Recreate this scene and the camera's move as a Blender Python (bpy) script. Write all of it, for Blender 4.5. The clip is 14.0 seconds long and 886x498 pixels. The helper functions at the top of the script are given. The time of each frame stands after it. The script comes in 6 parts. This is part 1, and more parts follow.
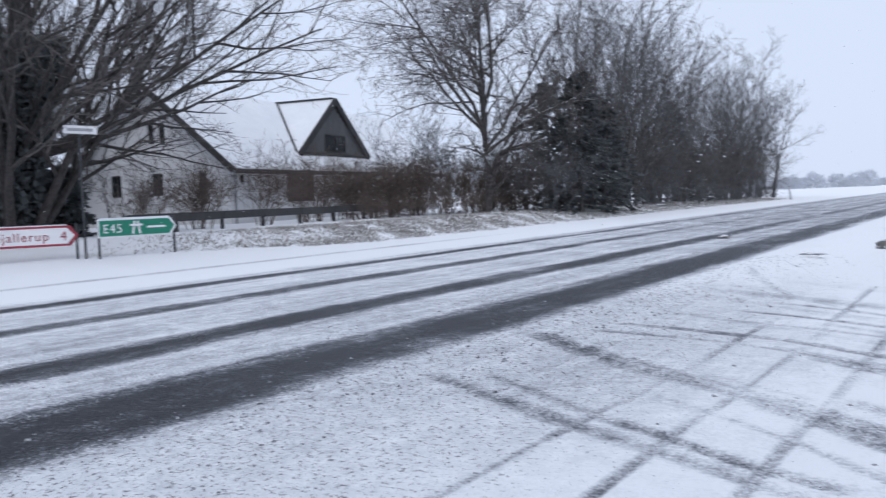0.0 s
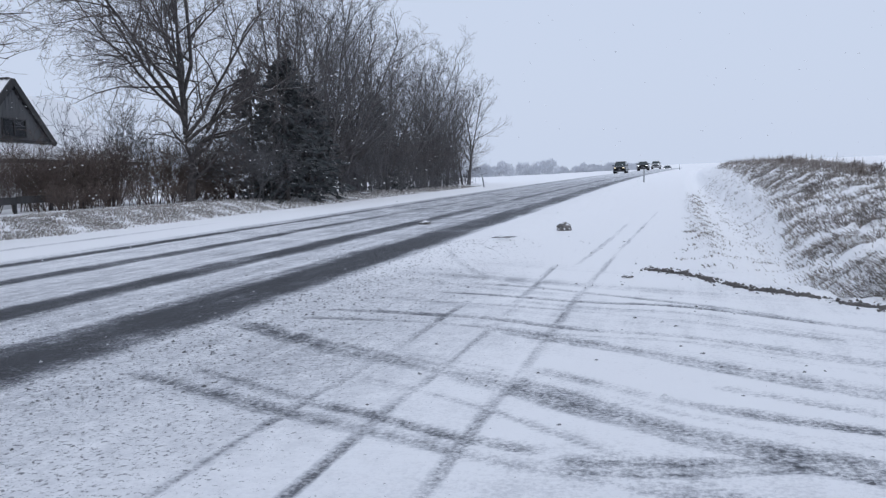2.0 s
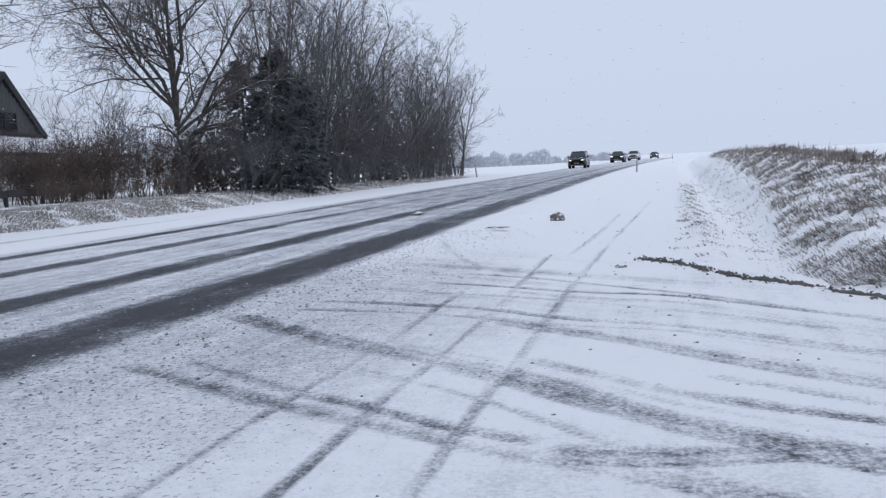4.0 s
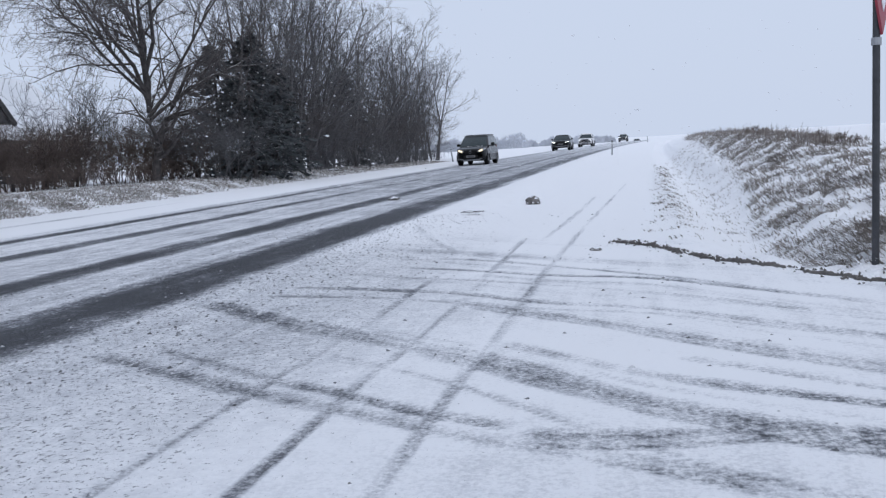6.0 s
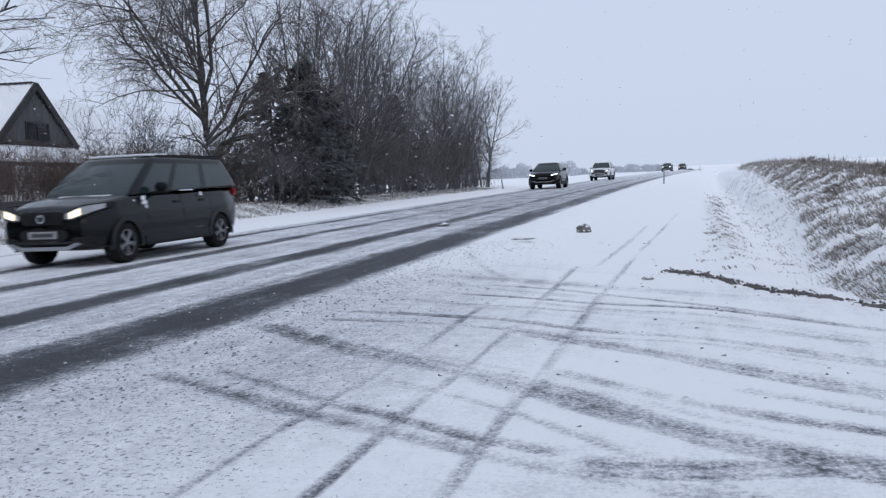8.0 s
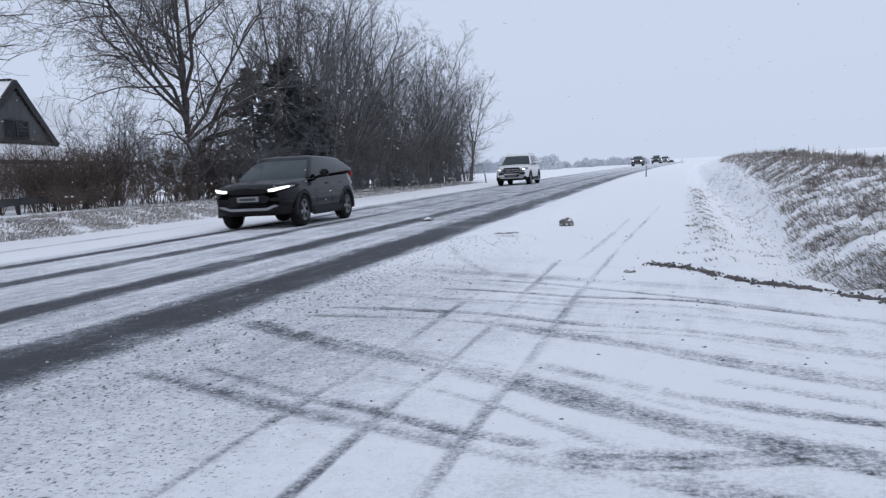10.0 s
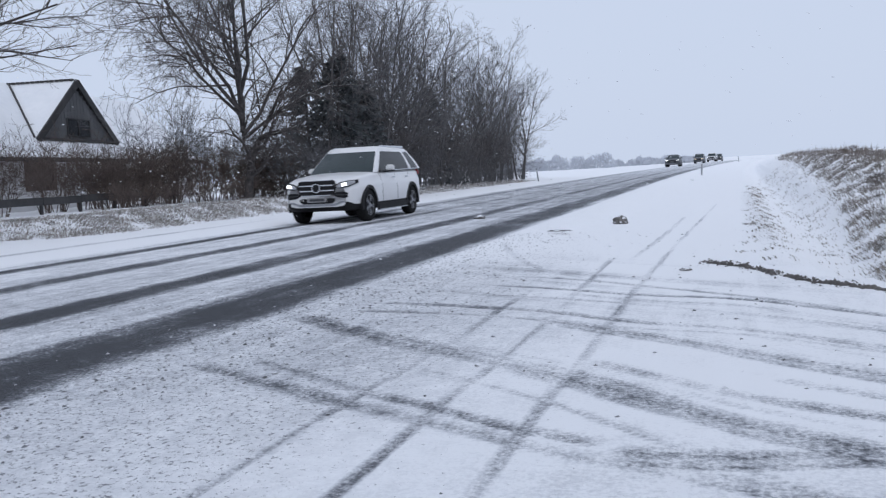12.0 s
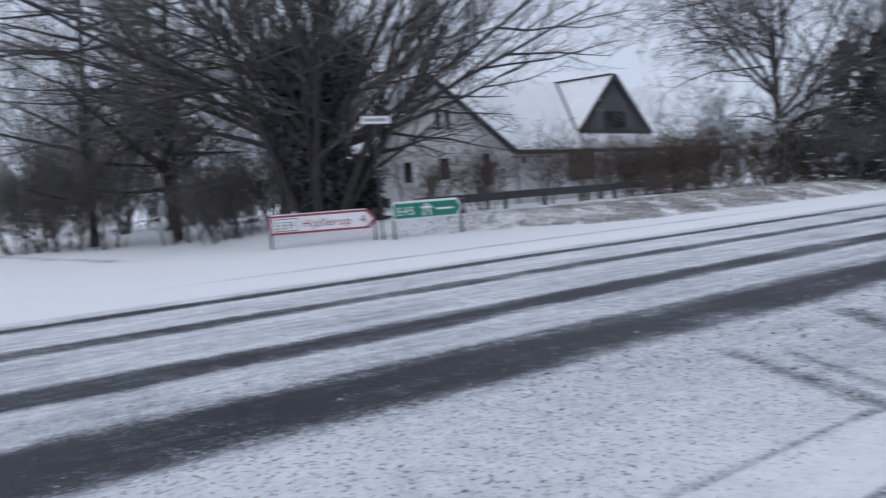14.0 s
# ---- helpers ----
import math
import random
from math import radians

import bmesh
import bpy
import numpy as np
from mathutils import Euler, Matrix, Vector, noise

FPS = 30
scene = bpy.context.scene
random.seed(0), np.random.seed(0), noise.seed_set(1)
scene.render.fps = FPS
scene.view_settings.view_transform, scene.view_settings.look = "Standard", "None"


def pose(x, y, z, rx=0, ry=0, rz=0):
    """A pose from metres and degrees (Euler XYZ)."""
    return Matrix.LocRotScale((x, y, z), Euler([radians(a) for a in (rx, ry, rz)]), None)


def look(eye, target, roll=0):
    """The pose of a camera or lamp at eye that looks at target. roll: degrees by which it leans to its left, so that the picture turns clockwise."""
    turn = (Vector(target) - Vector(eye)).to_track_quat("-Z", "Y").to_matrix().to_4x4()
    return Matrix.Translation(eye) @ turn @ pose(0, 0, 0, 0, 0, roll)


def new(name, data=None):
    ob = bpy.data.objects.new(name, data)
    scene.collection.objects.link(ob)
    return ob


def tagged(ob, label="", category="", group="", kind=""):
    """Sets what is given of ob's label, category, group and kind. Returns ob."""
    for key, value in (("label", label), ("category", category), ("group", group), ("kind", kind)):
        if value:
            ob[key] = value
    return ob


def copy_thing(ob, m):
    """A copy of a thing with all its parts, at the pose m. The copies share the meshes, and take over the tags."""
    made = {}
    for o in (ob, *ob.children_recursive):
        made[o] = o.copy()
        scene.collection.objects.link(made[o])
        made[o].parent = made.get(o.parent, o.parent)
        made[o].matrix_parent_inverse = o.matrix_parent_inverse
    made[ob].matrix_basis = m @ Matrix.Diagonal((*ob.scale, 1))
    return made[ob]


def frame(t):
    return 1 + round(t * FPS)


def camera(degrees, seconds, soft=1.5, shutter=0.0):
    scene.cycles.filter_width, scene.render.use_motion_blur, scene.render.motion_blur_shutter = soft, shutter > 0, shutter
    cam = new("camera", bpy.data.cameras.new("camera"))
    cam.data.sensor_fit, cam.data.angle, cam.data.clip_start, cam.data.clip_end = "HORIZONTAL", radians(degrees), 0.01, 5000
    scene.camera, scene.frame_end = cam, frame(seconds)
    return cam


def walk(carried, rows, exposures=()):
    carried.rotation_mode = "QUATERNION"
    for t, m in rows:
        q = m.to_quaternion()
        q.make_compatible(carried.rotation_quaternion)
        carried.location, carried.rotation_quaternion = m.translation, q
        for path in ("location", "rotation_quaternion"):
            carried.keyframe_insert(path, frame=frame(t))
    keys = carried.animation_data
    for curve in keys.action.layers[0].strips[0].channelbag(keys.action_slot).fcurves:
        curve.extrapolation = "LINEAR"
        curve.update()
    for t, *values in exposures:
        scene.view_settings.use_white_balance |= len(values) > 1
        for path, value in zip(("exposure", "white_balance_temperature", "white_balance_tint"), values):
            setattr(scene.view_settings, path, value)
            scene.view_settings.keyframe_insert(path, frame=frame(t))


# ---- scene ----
cam = camera(52.7, 14.0, soft=1.3, shutter=0.14)
PATH = [
    (0.0, pose(-0.002, 0.014, 1.181, 86.69, 2.20, 33.09)),
    (0.1, pose(-0.002, 0.005, 1.173, 86.33, 2.53, 29.66)),
    (0.2, pose(-0.022, 0.005, 1.175, 86.08, 2.35, 26.88)),
    (0.3, pose(-0.000, 0.000, 1.172, 86.03, 2.26, 24.60)),
    (0.4, pose(0.001, -0.000, 1.172, 86.23, 1.95, 22.65)),
    (0.5, pose(-0.031, -0.010, 1.170, 86.51, 1.58, 20.86)),
    (0.7, pose(0.002, -0.000, 1.170, 87.02, 1.55, 18.24)),
    (0.8, pose(-0.002, 0.001, 1.170, 87.15, 1.42, 17.28)),
    (1.0, pose(-0.009, 0.006, 1.176, 86.90, 1.55, 16.01)),
    (1.5, pose(-0.003, 0.006, 1.175, 85.71, 2.06, 15.21)),
    (2.0, pose(0.006, 0.001, 1.175, 85.21, 2.42, 14.47)),
    (2.5, pose(-0.001, -0.008, 1.173, 84.94, 2.60, 13.82)),
    (3.0, pose(0.003, 0.002, 1.172, 84.99, 2.62, 13.68)),
    (5.5, pose(0.002, 0.028, 1.176, 83.62, 3.08, 14.59)),
    (6.0, pose(0.021, 0.042, 1.171, 83.54, 3.21, 12.50)),
    (6.5, pose(0.028, 0.044, 1.173, 84.72, 3.11, 13.72)),
    (7.0, pose(0.006, 0.017, 1.173, 84.36, 2.56, 16.62)),
    (7.5, pose(0.005, 0.013, 1.170, 84.27, 2.64, 16.46)),
    (8.0, pose(0.004, -0.014, 1.176, 85.39, 2.59, 15.68)),
    (10.3, pose(0.022, -0.029, 1.180, 84.97, 3.04, 14.61)),
    (10.5, pose(0.001, -0.023, 1.167, 85.06, 2.85, 15.14)),
    (11.0, pose(-0.003, -0.015, 1.164, 84.90, 2.93, 17.41)),
    (11.5, pose(-0.007, -0.035, 1.162, 84.94, 3.22, 19.01)),
    (12.0, pose(0.000, -0.019, 1.162, 85.06, 3.02, 17.92)),
    (12.5, pose(0.021, -0.009, 1.165, 85.13, 3.06, 15.76)),
    (13.0, pose(0.010, 0.007, 1.164, 85.20, 2.86, 14.96)),
    (13.2, pose(0.001, -0.000, 1.169, 85.02, 2.74, 16.16)),
    (13.4, pose(-0.002, 0.002, 1.172, 84.77, 2.73, 19.76)),
    (13.5, pose(-0.020, -0.023, 1.164, 84.74, 2.81, 22.80)),
    (13.6, pose(-0.014, 0.001, 1.169, 84.86, 3.12, 26.71)),
    (13.7, pose(-0.011, 0.000, 1.166, 85.05, 3.35, 31.56)),
    (13.8, pose(-0.050, -0.018, 1.158, 85.39, 3.86, 37.26)),
    (13.9, pose(-0.022, -0.012, 1.168, 85.82, 4.36, 43.82)),
    (14.0, pose(0.002, -0.013, 1.140, 86.38, 4.30, 50.91)),
]
walk(cam, PATH, [(0.0, 0.22), (0.3, 0.14), (0.7, 0.04), (1.2, 0.0), (13.2, 0.0), (13.7, -0.03), (14.0, -0.05)])

# ---- world and light: an even snow-cloud sky, a weak and very soft sun ----
world = bpy.data.worlds.new("world")
scene.world = world
world.use_nodes = True
wn, wl = world.node_tree.nodes, world.node_tree.links
wn.clear()
sky = wn.new("ShaderNodeTexSky")
sky.sky_type, sky.sun_disc = "NISHITA", False
sky.sun_elevation, sky.sun_rotation = radians(28), radians(160)
sky.dust_density = 5.0
sky_dim = wn.new("ShaderNodeMix")
sky_dim.data_type = "RGBA"
sky_dim.inputs["Factor"].default_value = 0.96
sky_dim.inputs["B"].default_value = (5.62, 6.4, 8.0, 1)
bg = wn.new("ShaderNodeBackground")
bg.inputs["Strength"].default_value = 0.107
wout = wn.new("ShaderNodeOutputWorld")
wl.new(sky.outputs["Color"], sky_dim.inputs["A"])
wl.new(sky_dim.outputs["Result"], bg.inputs["Color"])
wl.new(bg.outputs["Background"], wout.inputs["Surface"])
sun = new("sun", bpy.data.lights.new("sun", "SUN"))
sun.data.energy, sun.data.angle, sun.data.color = 0.62, radians(40), (1.0, 0.985, 0.96)
sun.matrix_world = look((0, 0, 30), (-10, 17, 0))


# ---- materials ----
def nodes_of(name, rough=0.6, metal=0.0):
    m = bpy.data.materials.new(name)
    m.use_nodes = True
    nt = m.node_tree
    b = nt.nodes["Principled BSDF"]
    b.inputs["Roughness"].default_value = rough
    b.inputs["Metallic"].default_value = metal
    return m, nt, b


def noise_node(nt, scale, detail=4.0, rough=0.6, stretch=None):
    tc = nt.nodes.new("ShaderNodeTexCoord")
    n = nt.nodes.new("ShaderNodeTexNoise")
    n.inputs["Scale"].default_value, n.inputs["Detail"].default_value, n.inputs["Roughness"].default_value = scale, detail, rough
    src = tc.outputs["Object"]
    if stretch:
        mp = nt.nodes.new("ShaderNodeMapping")
        mp.inputs["Scale"].default_value = stretch
        nt.links.new(src, mp.inputs["Vector"])
        src = mp.outputs["Vector"]
    nt.links.new(src, n.inputs["Vector"])
    return n


def ramp(nt, src, stops):
    r = nt.nodes.new("ShaderNodeValToRGB")
    e = r.color_ramp.elements
    while len(e) < len(stops):
        e.new(0.5)
    for el, (p, c) in zip(e, stops):
        el.position, el.color = p, (*c, 1)
    nt.links.new(src, r.inputs["Fac"])
    return r


def math_node(nt, op, a, b=None, c=None):
    n = nt.nodes.new("ShaderNodeMath")
    n.operation = op
    for k, v in enumerate((a, b, c)):
        if v is None:
            continue
        if isinstance(v, (int, float)):
            n.inputs[k].default_value = v
        else:
            nt.links.new(v, n.inputs[k])
    return n.outputs[0]


def bump(nt, b, height, strength, distance):
    bp = nt.nodes.new("ShaderNodeBump")
    bp.inputs["Strength"].default_value, bp.inputs["Distance"].default_value = strength, distance
    nt.links.new(height, bp.inputs["Height"])
    nt.links.new(bp.outputs["Normal"], b.inputs["Normal"])


def mottled(name, dark, light, scale, rough=0.7, metal=0.0, relief=0.0, stretch=None, fine=0.0):
    """A surface whose colour wanders between two tones at two scales, with relief."""
    m, nt, b = nodes_of(name, rough, metal)
    n = noise_node(nt, scale, 6, 0.65, stretch)
    big = noise_node(nt, scale * 0.17, 3, 0.5, stretch)
    f = math_node(nt, "MULTIPLY_ADD", big.outputs["Fac"], 0.5, math_node(nt, "MULTIPLY", n.outputs["Fac"], 0.5))
    r = ramp(nt, f, [(0.32, dark), (0.68, light)])
    nt.links.new(r.outputs["Color"], b.inputs["Base Color"])
    if relief:
        bump(nt, b, n.outputs["Fac"], 0.6, relief)
    return m


def snowed(name, dark, light, scale, snow_from=0.35, rough=0.85, rime_haze=0.0, stretch=None):
    """Bark or grass with snow lying on the faces that look up; an overall whitening stands for rime, and for haze on
    far twigs.
    """
    m, nt, b = nodes_of(name, rough)
    n = noise_node(nt, scale, 4, 0.6, stretch)
    r = ramp(nt, n.outputs["Fac"], [(0.35, dark), (0.65, light)])
    geo = nt.nodes.new("ShaderNodeNewGeometry")
    sep = nt.nodes.new("ShaderNodeSeparateXYZ")
    nt.links.new(geo.outputs["Normal"], sep.inputs[0])
    patch = noise_node(nt, 1.7, 3, 0.6)
    up = math_node(nt, "ADD", sep.outputs["Z"], math_node(nt, "MULTIPLY_ADD", patch.outputs["Fac"], 1.6, -0.8))
    mr = nt.nodes.new("ShaderNodeMapRange")
    mr.inputs["From Min"].default_value, mr.inputs["From Max"].default_value = snow_from, snow_from + 0.3
    mr.inputs["To Min"].default_value = rime_haze
    nt.links.new(up, mr.inputs["Value"])
    mx = nt.nodes.new("ShaderNodeMix")
    mx.data_type = "RGBA"
    nt.links.new(mr.outputs["Result"], mx.inputs["Factor"])
    nt.links.new(r.outputs["Color"], mx.inputs["A"])
    mx.inputs["B"].default_value = (0.82, 0.84, 0.88, 1)
    nt.links.new(mx.outputs["Result"], b.inputs["Base Color"])
    return m


def ground_material():
    """Snow over asphalt: the mesh carries how far the tyres have worn the snow away ('wear') and how lumpy it lies ('grit')."""
    m, nt, b = nodes_of("snow_and_asphalt", 0.75)
    b.inputs["Specular IOR Level"].default_value = 0.25
    at = nt.nodes.new("ShaderNodeAttribute")
    at.attribute_name = "wear"
    ag = nt.nodes.new("ShaderNodeAttribute")
    ag.attribute_name = "grit"
    n1 = noise_node(nt, 7.0, 8, 0.72)
    n2 = noise_node(nt, 5.0, 6, 0.65, (1.0, 0.09, 1.0))
    n3 = noise_node(nt, 38.0, 5, 0.75)
    n4 = noise_node(nt, 0.9, 4, 0.6)
    wob = math_node(nt, "MULTIPLY_ADD", n1.outputs["Fac"], 0.9, -0.45)
    wob2 = math_node(nt, "MULTIPLY_ADD", n2.outputs["Fac"], 1.0, -0.5)
    wob3 = math_node(nt, "MULTIPLY_ADD", n3.outputs["Fac"], 2.0, -1.0)
    wob4 = math_node(nt, "MULTIPLY_ADD", n4.outputs["Fac"], 0.7, -0.35)
    allw = math_node(nt, "ADD", math_node(nt, "ADD", wob, wob2), math_node(nt, "ADD", wob3, wob4))
    gate = math_node(nt, "MINIMUM", math_node(nt, "MULTIPLY", at.outputs["Fac"], 2.4), 1.0)
    w = math_node(nt, "MULTIPLY_ADD", allw, gate, at.outputs["Fac"])
    # loose dark crumbs of slush thrown off the road
    cr = noise_node(nt, 26.0, 5, 0.8)
    lump = math_node(nt, "GREATER_THAN", math_node(nt, "MULTIPLY_ADD", ag.outputs["Fac"], 0.12, cr.outputs["Fac"]), 0.695)
    w = math_node(nt, "MAXIMUM", w, math_node(nt, "MULTIPLY", lump, 0.42))
    w = math_node(nt, "MULTIPLY_ADD", math_node(nt, "MULTIPLY", ag.outputs["Fac"], n1.outputs["Fac"]), 0.22, w)
    r = ramp(nt, w, [(0.08, (0.875, 0.885, 0.915)), (0.28, (0.55, 0.565, 0.605)), (0.50, (0.20, 0.21, 0.235)), (0.78, (0.036, 0.039, 0.048))])
    nt.links.new(r.outputs["Color"], b.inputs["Base Color"])
    rr = ramp(nt, w, [(0.2, (0.85, 0.85, 0.85)), (0.9, (0.5, 0.5, 0.5))])
    nt.links.new(rr.outputs["Color"], b.inputs["Roughness"])
    soft = noise_node(nt, 2.2, 5, 0.6, (1.0, 0.5, 1.0))
    h = math_node(nt, "ADD", math_node(nt, "MULTIPLY", soft.outputs["Fac"], 0.8), math_node(nt, "MULTIPLY_ADD", cr.outputs["Fac"], 0.35, math_node(nt, "MULTIPLY", n3.outputs["Fac"], 0.12)))
    bump(nt, b, math_node(nt, "MULTIPLY_ADD", w, -0.4, h), 0.8, 0.06)
    return m


MAT_GROUND = ground_material()
MAT_SNOW = mottled("snow", (0.74, 0.76, 0.80), (0.84, 0.85, 0.88), 3.0, 0.8, relief=0.02)
MAT_BARK = snowed("bark", (0.04, 0.036, 0.037), (0.10, 0.09, 0.086), 9.0, 0.75)
MAT_BARK_DARK = snowed("wet_dark_bark", (0.02, 0.018, 0.018), (0.055, 0.048, 0.046), 9.0, 1.05)
MAT_BARK_GREY = snowed("grey_bark", (0.07, 0.068, 0.07), (0.17, 0.162, 0.163), 9.0, 0.85)
MAT_TWIG_RIMED = snowed("rimed_twigs", (0.06, 0.059, 0.064), (0.135, 0.132, 0.138), 5.0, 1.25, rime_haze=0.03)
MAT_TWIG = snowed("twigs", (0.055, 0.05, 0.051), (0.13, 0.115, 0.112), 5.0, 1.25, rime_haze=0.01)
MAT_NEEDLE = snowed("needles", (0.048, 0.056, 0.06), (0.09, 0.1, 0.105), 3.0, 1.3)
MAT_SHRUB = snowed("shrub_twigs", (0.075, 0.058, 0.052), (0.16, 0.125, 0.11), 5.0, 1.2)
MAT_GRASS = snowed("dead_grass", (0.16, 0.14, 0.125), (0.36, 0.325, 0.29), 4.0, 0.42)
MAT_WEED = snowed("brown_weeds", (0.10, 0.083, 0.072), (0.25, 0.21, 0.18), 3.0, 0.8, rime_haze=0.06)
MAT_VERGE = snowed("matted_verge_grass", (0.20, 0.185, 0.17), (0.42, 0.39, 0.36), 3.0, 0.5)
MAT_BOARD = mottled("weathered_grey_boards", (0.075, 0.077, 0.082), (0.15, 0.152, 0.158), 6.0, 0.8, relief=0.006, stretch=(1, 1, 0.2))
# pale bluish tones put the haze of the snowfall into the twig colour
MAT_FAR = snowed("hazed_far_twigs", (0.40, 0.43, 0.49), (0.50, 0.53, 0.59), 0.4, 1.3, rime_haze=0.30)
MAT_SOIL = mottled("frozen_soil", (0.04, 0.038, 0.038), (0.15, 0.14, 0.135), 14.0, 0.9, relief=0.03)
MAT_RENDER = mottled("white_limewash", (0.58, 0.58, 0.60), (0.74, 0.74, 0.75), 1.4, 0.85, relief=0.006)
MAT_ROOF = snowed("snowy_roof_sheet", (0.10, 0.10, 0.11), (0.16, 0.16, 0.17), 2.0, -0.6)
MAT_TAR = mottled("tarred_wood", (0.022, 0.022, 0.024), (0.06, 0.057, 0.058), 6.0, 0.75, relief=0.006, stretch=(1, 1, 0.2))
MAT_BROWN = mottled("brown_boards", (0.055, 0.035, 0.028), (0.12, 0.075, 0.058), 5.0, 0.7, relief=0.006, stretch=(1, 1, 0.25))
MAT_METAL = mottled("galvanised_steel", (0.28, 0.29, 0.31), (0.42, 0.43, 0.45), 20.0, 0.45, 0.8)
MAT_DARKPOST = mottled("dark_steel", (0.03, 0.032, 0.036), (0.07, 0.072, 0.08), 20.0, 0.5, 0.3)


def part(name, bm, material, parent=None, label="", smooth=False):
    me = bpy.data.meshes.new(name)
    bm.to_mesh(me)
    bm.free()
    if smooth:
        me.polygons.foreach_set("use_smooth", [True] * len(me.polygons))
    me.materials.append(material)
    ob = new(name, me)
    ob.parent = parent
    return tagged(ob, label)


def mesh_part(name, verts, faces, material, parent=None, label="", smooth=False):
    me = bpy.data.meshes.new(name)
    me.from_pydata(verts, [], faces)
    if smooth:
        me.polygons.foreach_set("use_smooth", [True] * len(me.polygons))
    me.materials.append(material)
    ob = new(name, me)
    ob.parent = parent
    return tagged(ob, label)


def add_box(bm, c, s, rot=None, bevel=0.0):
    m = Matrix.Translation(c) @ (rot or Matrix()) @ Matrix.Diagonal((*s, 1))
    made = bmesh.ops.create_cube(bm, size=1, matrix=m)
    if bevel:
        edges = {e for v in made["verts"] for e in v.link_edges}
        bmesh.ops.bevel(bm, geom=list(edges), offset=bevel, segments=2, affect="EDGES")
    return bm


def box(c, s, rot=None, bevel=0.0):
    return add_box(bmesh.new(), c, s, rot, bevel)


def add_rod(bm, a, b, r, r2=None, seg=8):
    a, b = Vector(a), Vector(b)
    d = b - a
    m = Matrix.Translation((a + b) / 2) @ d.to_track_quat("Z", "Y").to_matrix().to_4x4()
    bmesh.ops.create_cone(bm, cap_ends=True, segments=seg, radius1=r, radius2=r if r2 is None else r2, depth=d.length, matrix=m)
    return bm


def rod(a, b, r, r2=None, seg=8):
    return add_rod(bmesh.new(), a, b, r, r2, seg)


# ---- the lie of the land ----
def smooth01(v, a, b):
    t = np.clip((np.asarray(v, float) - a) / (b - a), 0, 1)
    return t * t * (3 - 2 * t)


def bend(y):
    """The road swings gently to the right beyond 40 m."""
    y = np.asarray(y, float)
    q = np.clip(y, 40, 160) - 40
    return 2e-4 * q * q + 0.048 * np.clip(y - 160, 0, 400)


def wander(x, y, s, k=0):
    """A cheap smooth unevenness between -1 and 1."""
    x, y = np.asarray(x, float) * s + 7.3 * k, np.asarray(y, float) * s - 3.1 * k
    return (np.sin(x * 1.0 + 1.7 * np.sin(y * 0.83 + k)) + np.sin(y * 1.31 + 1.9 * np.sin(x * 0.71 + 2 * k)) + np.sin((x + y) * 2.17 + k) * 0.6 + np.sin((x - 1.4 * y) * 3.1 + 5 * k) * 0.4) / 3.0


VERGE_U = (-60.0, -30.0, -22.8, -21.0, -19.8, -18.9, -17.5, -15.5)
VERGE_Y = (12.5, 11.2, 10.9, 11.3, 13.3, 14.8, 17.0, 19.0)
EDGE_X = (-30.0, -3.0, -1.2, -0.34, 0.09, 0.63, 1.06, 1.57, 4.0, 9.0, 30.0)
EDGE_Y = (13.5, 13.0, 12.0, 10.3, 9.83, 8.6, 8.15, 7.3, 5.6, 3.0, -6.0)


def land(u, y):
    """Height of the ground; u runs across the road from its own line, y along it."""
    u, y = np.asarray(u, float), np.asarray(y, float)
    z = 0.0012 * np.clip(y - 25, 0, 300)
    # the road dips behind a crest
    z = z - 0.0006 * np.clip(y - 225, 0, 110) ** 2
    # verge and gardens across the road
    behind = y - np.interp(u, VERGE_U, VERGE_Y)
    bank = 0.42 * smooth01(behind, 0, 4.0) * (1 - 0.75 * smooth01(y, 42, 68))
    z = z + bank * smooth01(-u, 15.4, 18.6) + 0.4 * smooth01(-u, 22, 60) * (1 - smooth01(behind, 0, 4.0))
    z = z + 0.035 * wander(u, y, 1.7, 1) * smooth01(-u, 14.6, 16.2)
    # ditch and bank on the near side, ending at the side road
    rim = np.interp(u, EDGE_X, EDGE_Y)
    inside = smooth01(y - rim, 0.0, 0.45)
    deep = smooth01(y - rim, 0.1, 2.5)
    crest = np.interp(y, (6, 10, 13, 18, 23, 37, 60, 100, 160), (0.20, 0.30, 0.40, 0.56, 0.82, 1.05, 1.00, 0.62, 0.34))
    ditch = -0.30 * smooth01(u, 0.5, 1.2) * (1 - smooth01(u, 1.3, 2.1)) * deep
    rise = crest * smooth01(u, 1.35, 3.7) * smooth01(y - rim, 0.1, 1.6)
    field = (0.95 - crest) * smooth01(u, 5.0, 22.0) * inside
    lumps = 0.07 * wander(u, y, 5.3, 2) * smooth01(u, 0.2, 0.9) * inside * (1 - 0.7 * smooth01(u, 5, 9)) + 0.055 * wander(u, y, 11.0, 3) * smooth01(u, 1.3, 1.9) * inside * (1 - smooth01(u, 5, 8))
    z = z + ditch + rise + field + lumps
    # snow ploughed up beside the near lane
    bed = np.exp(-((u + 3.0) / 0.55) ** 2) * smooth01(y, 12.5, 16) * (1 - smooth01(y, 70, 110))
    z = z + bed * (0.07 + 0.05 * wander(u, y, 4.1, 4))
    strip = np.exp(-((u - 0.42) / 0.16) ** 2) * smooth01(y, 11, 14) * (1 - smooth01(y, 26, 34))
    z = z + strip * (0.05 + 0.07 * wander(u, y, 9.0, 5))
    # sunk carriageway
    z = z - 0.03 * smooth01(-u, 3.5, 4.2) * (1 - smooth01(-u, 11.4, 12.2))
    return z


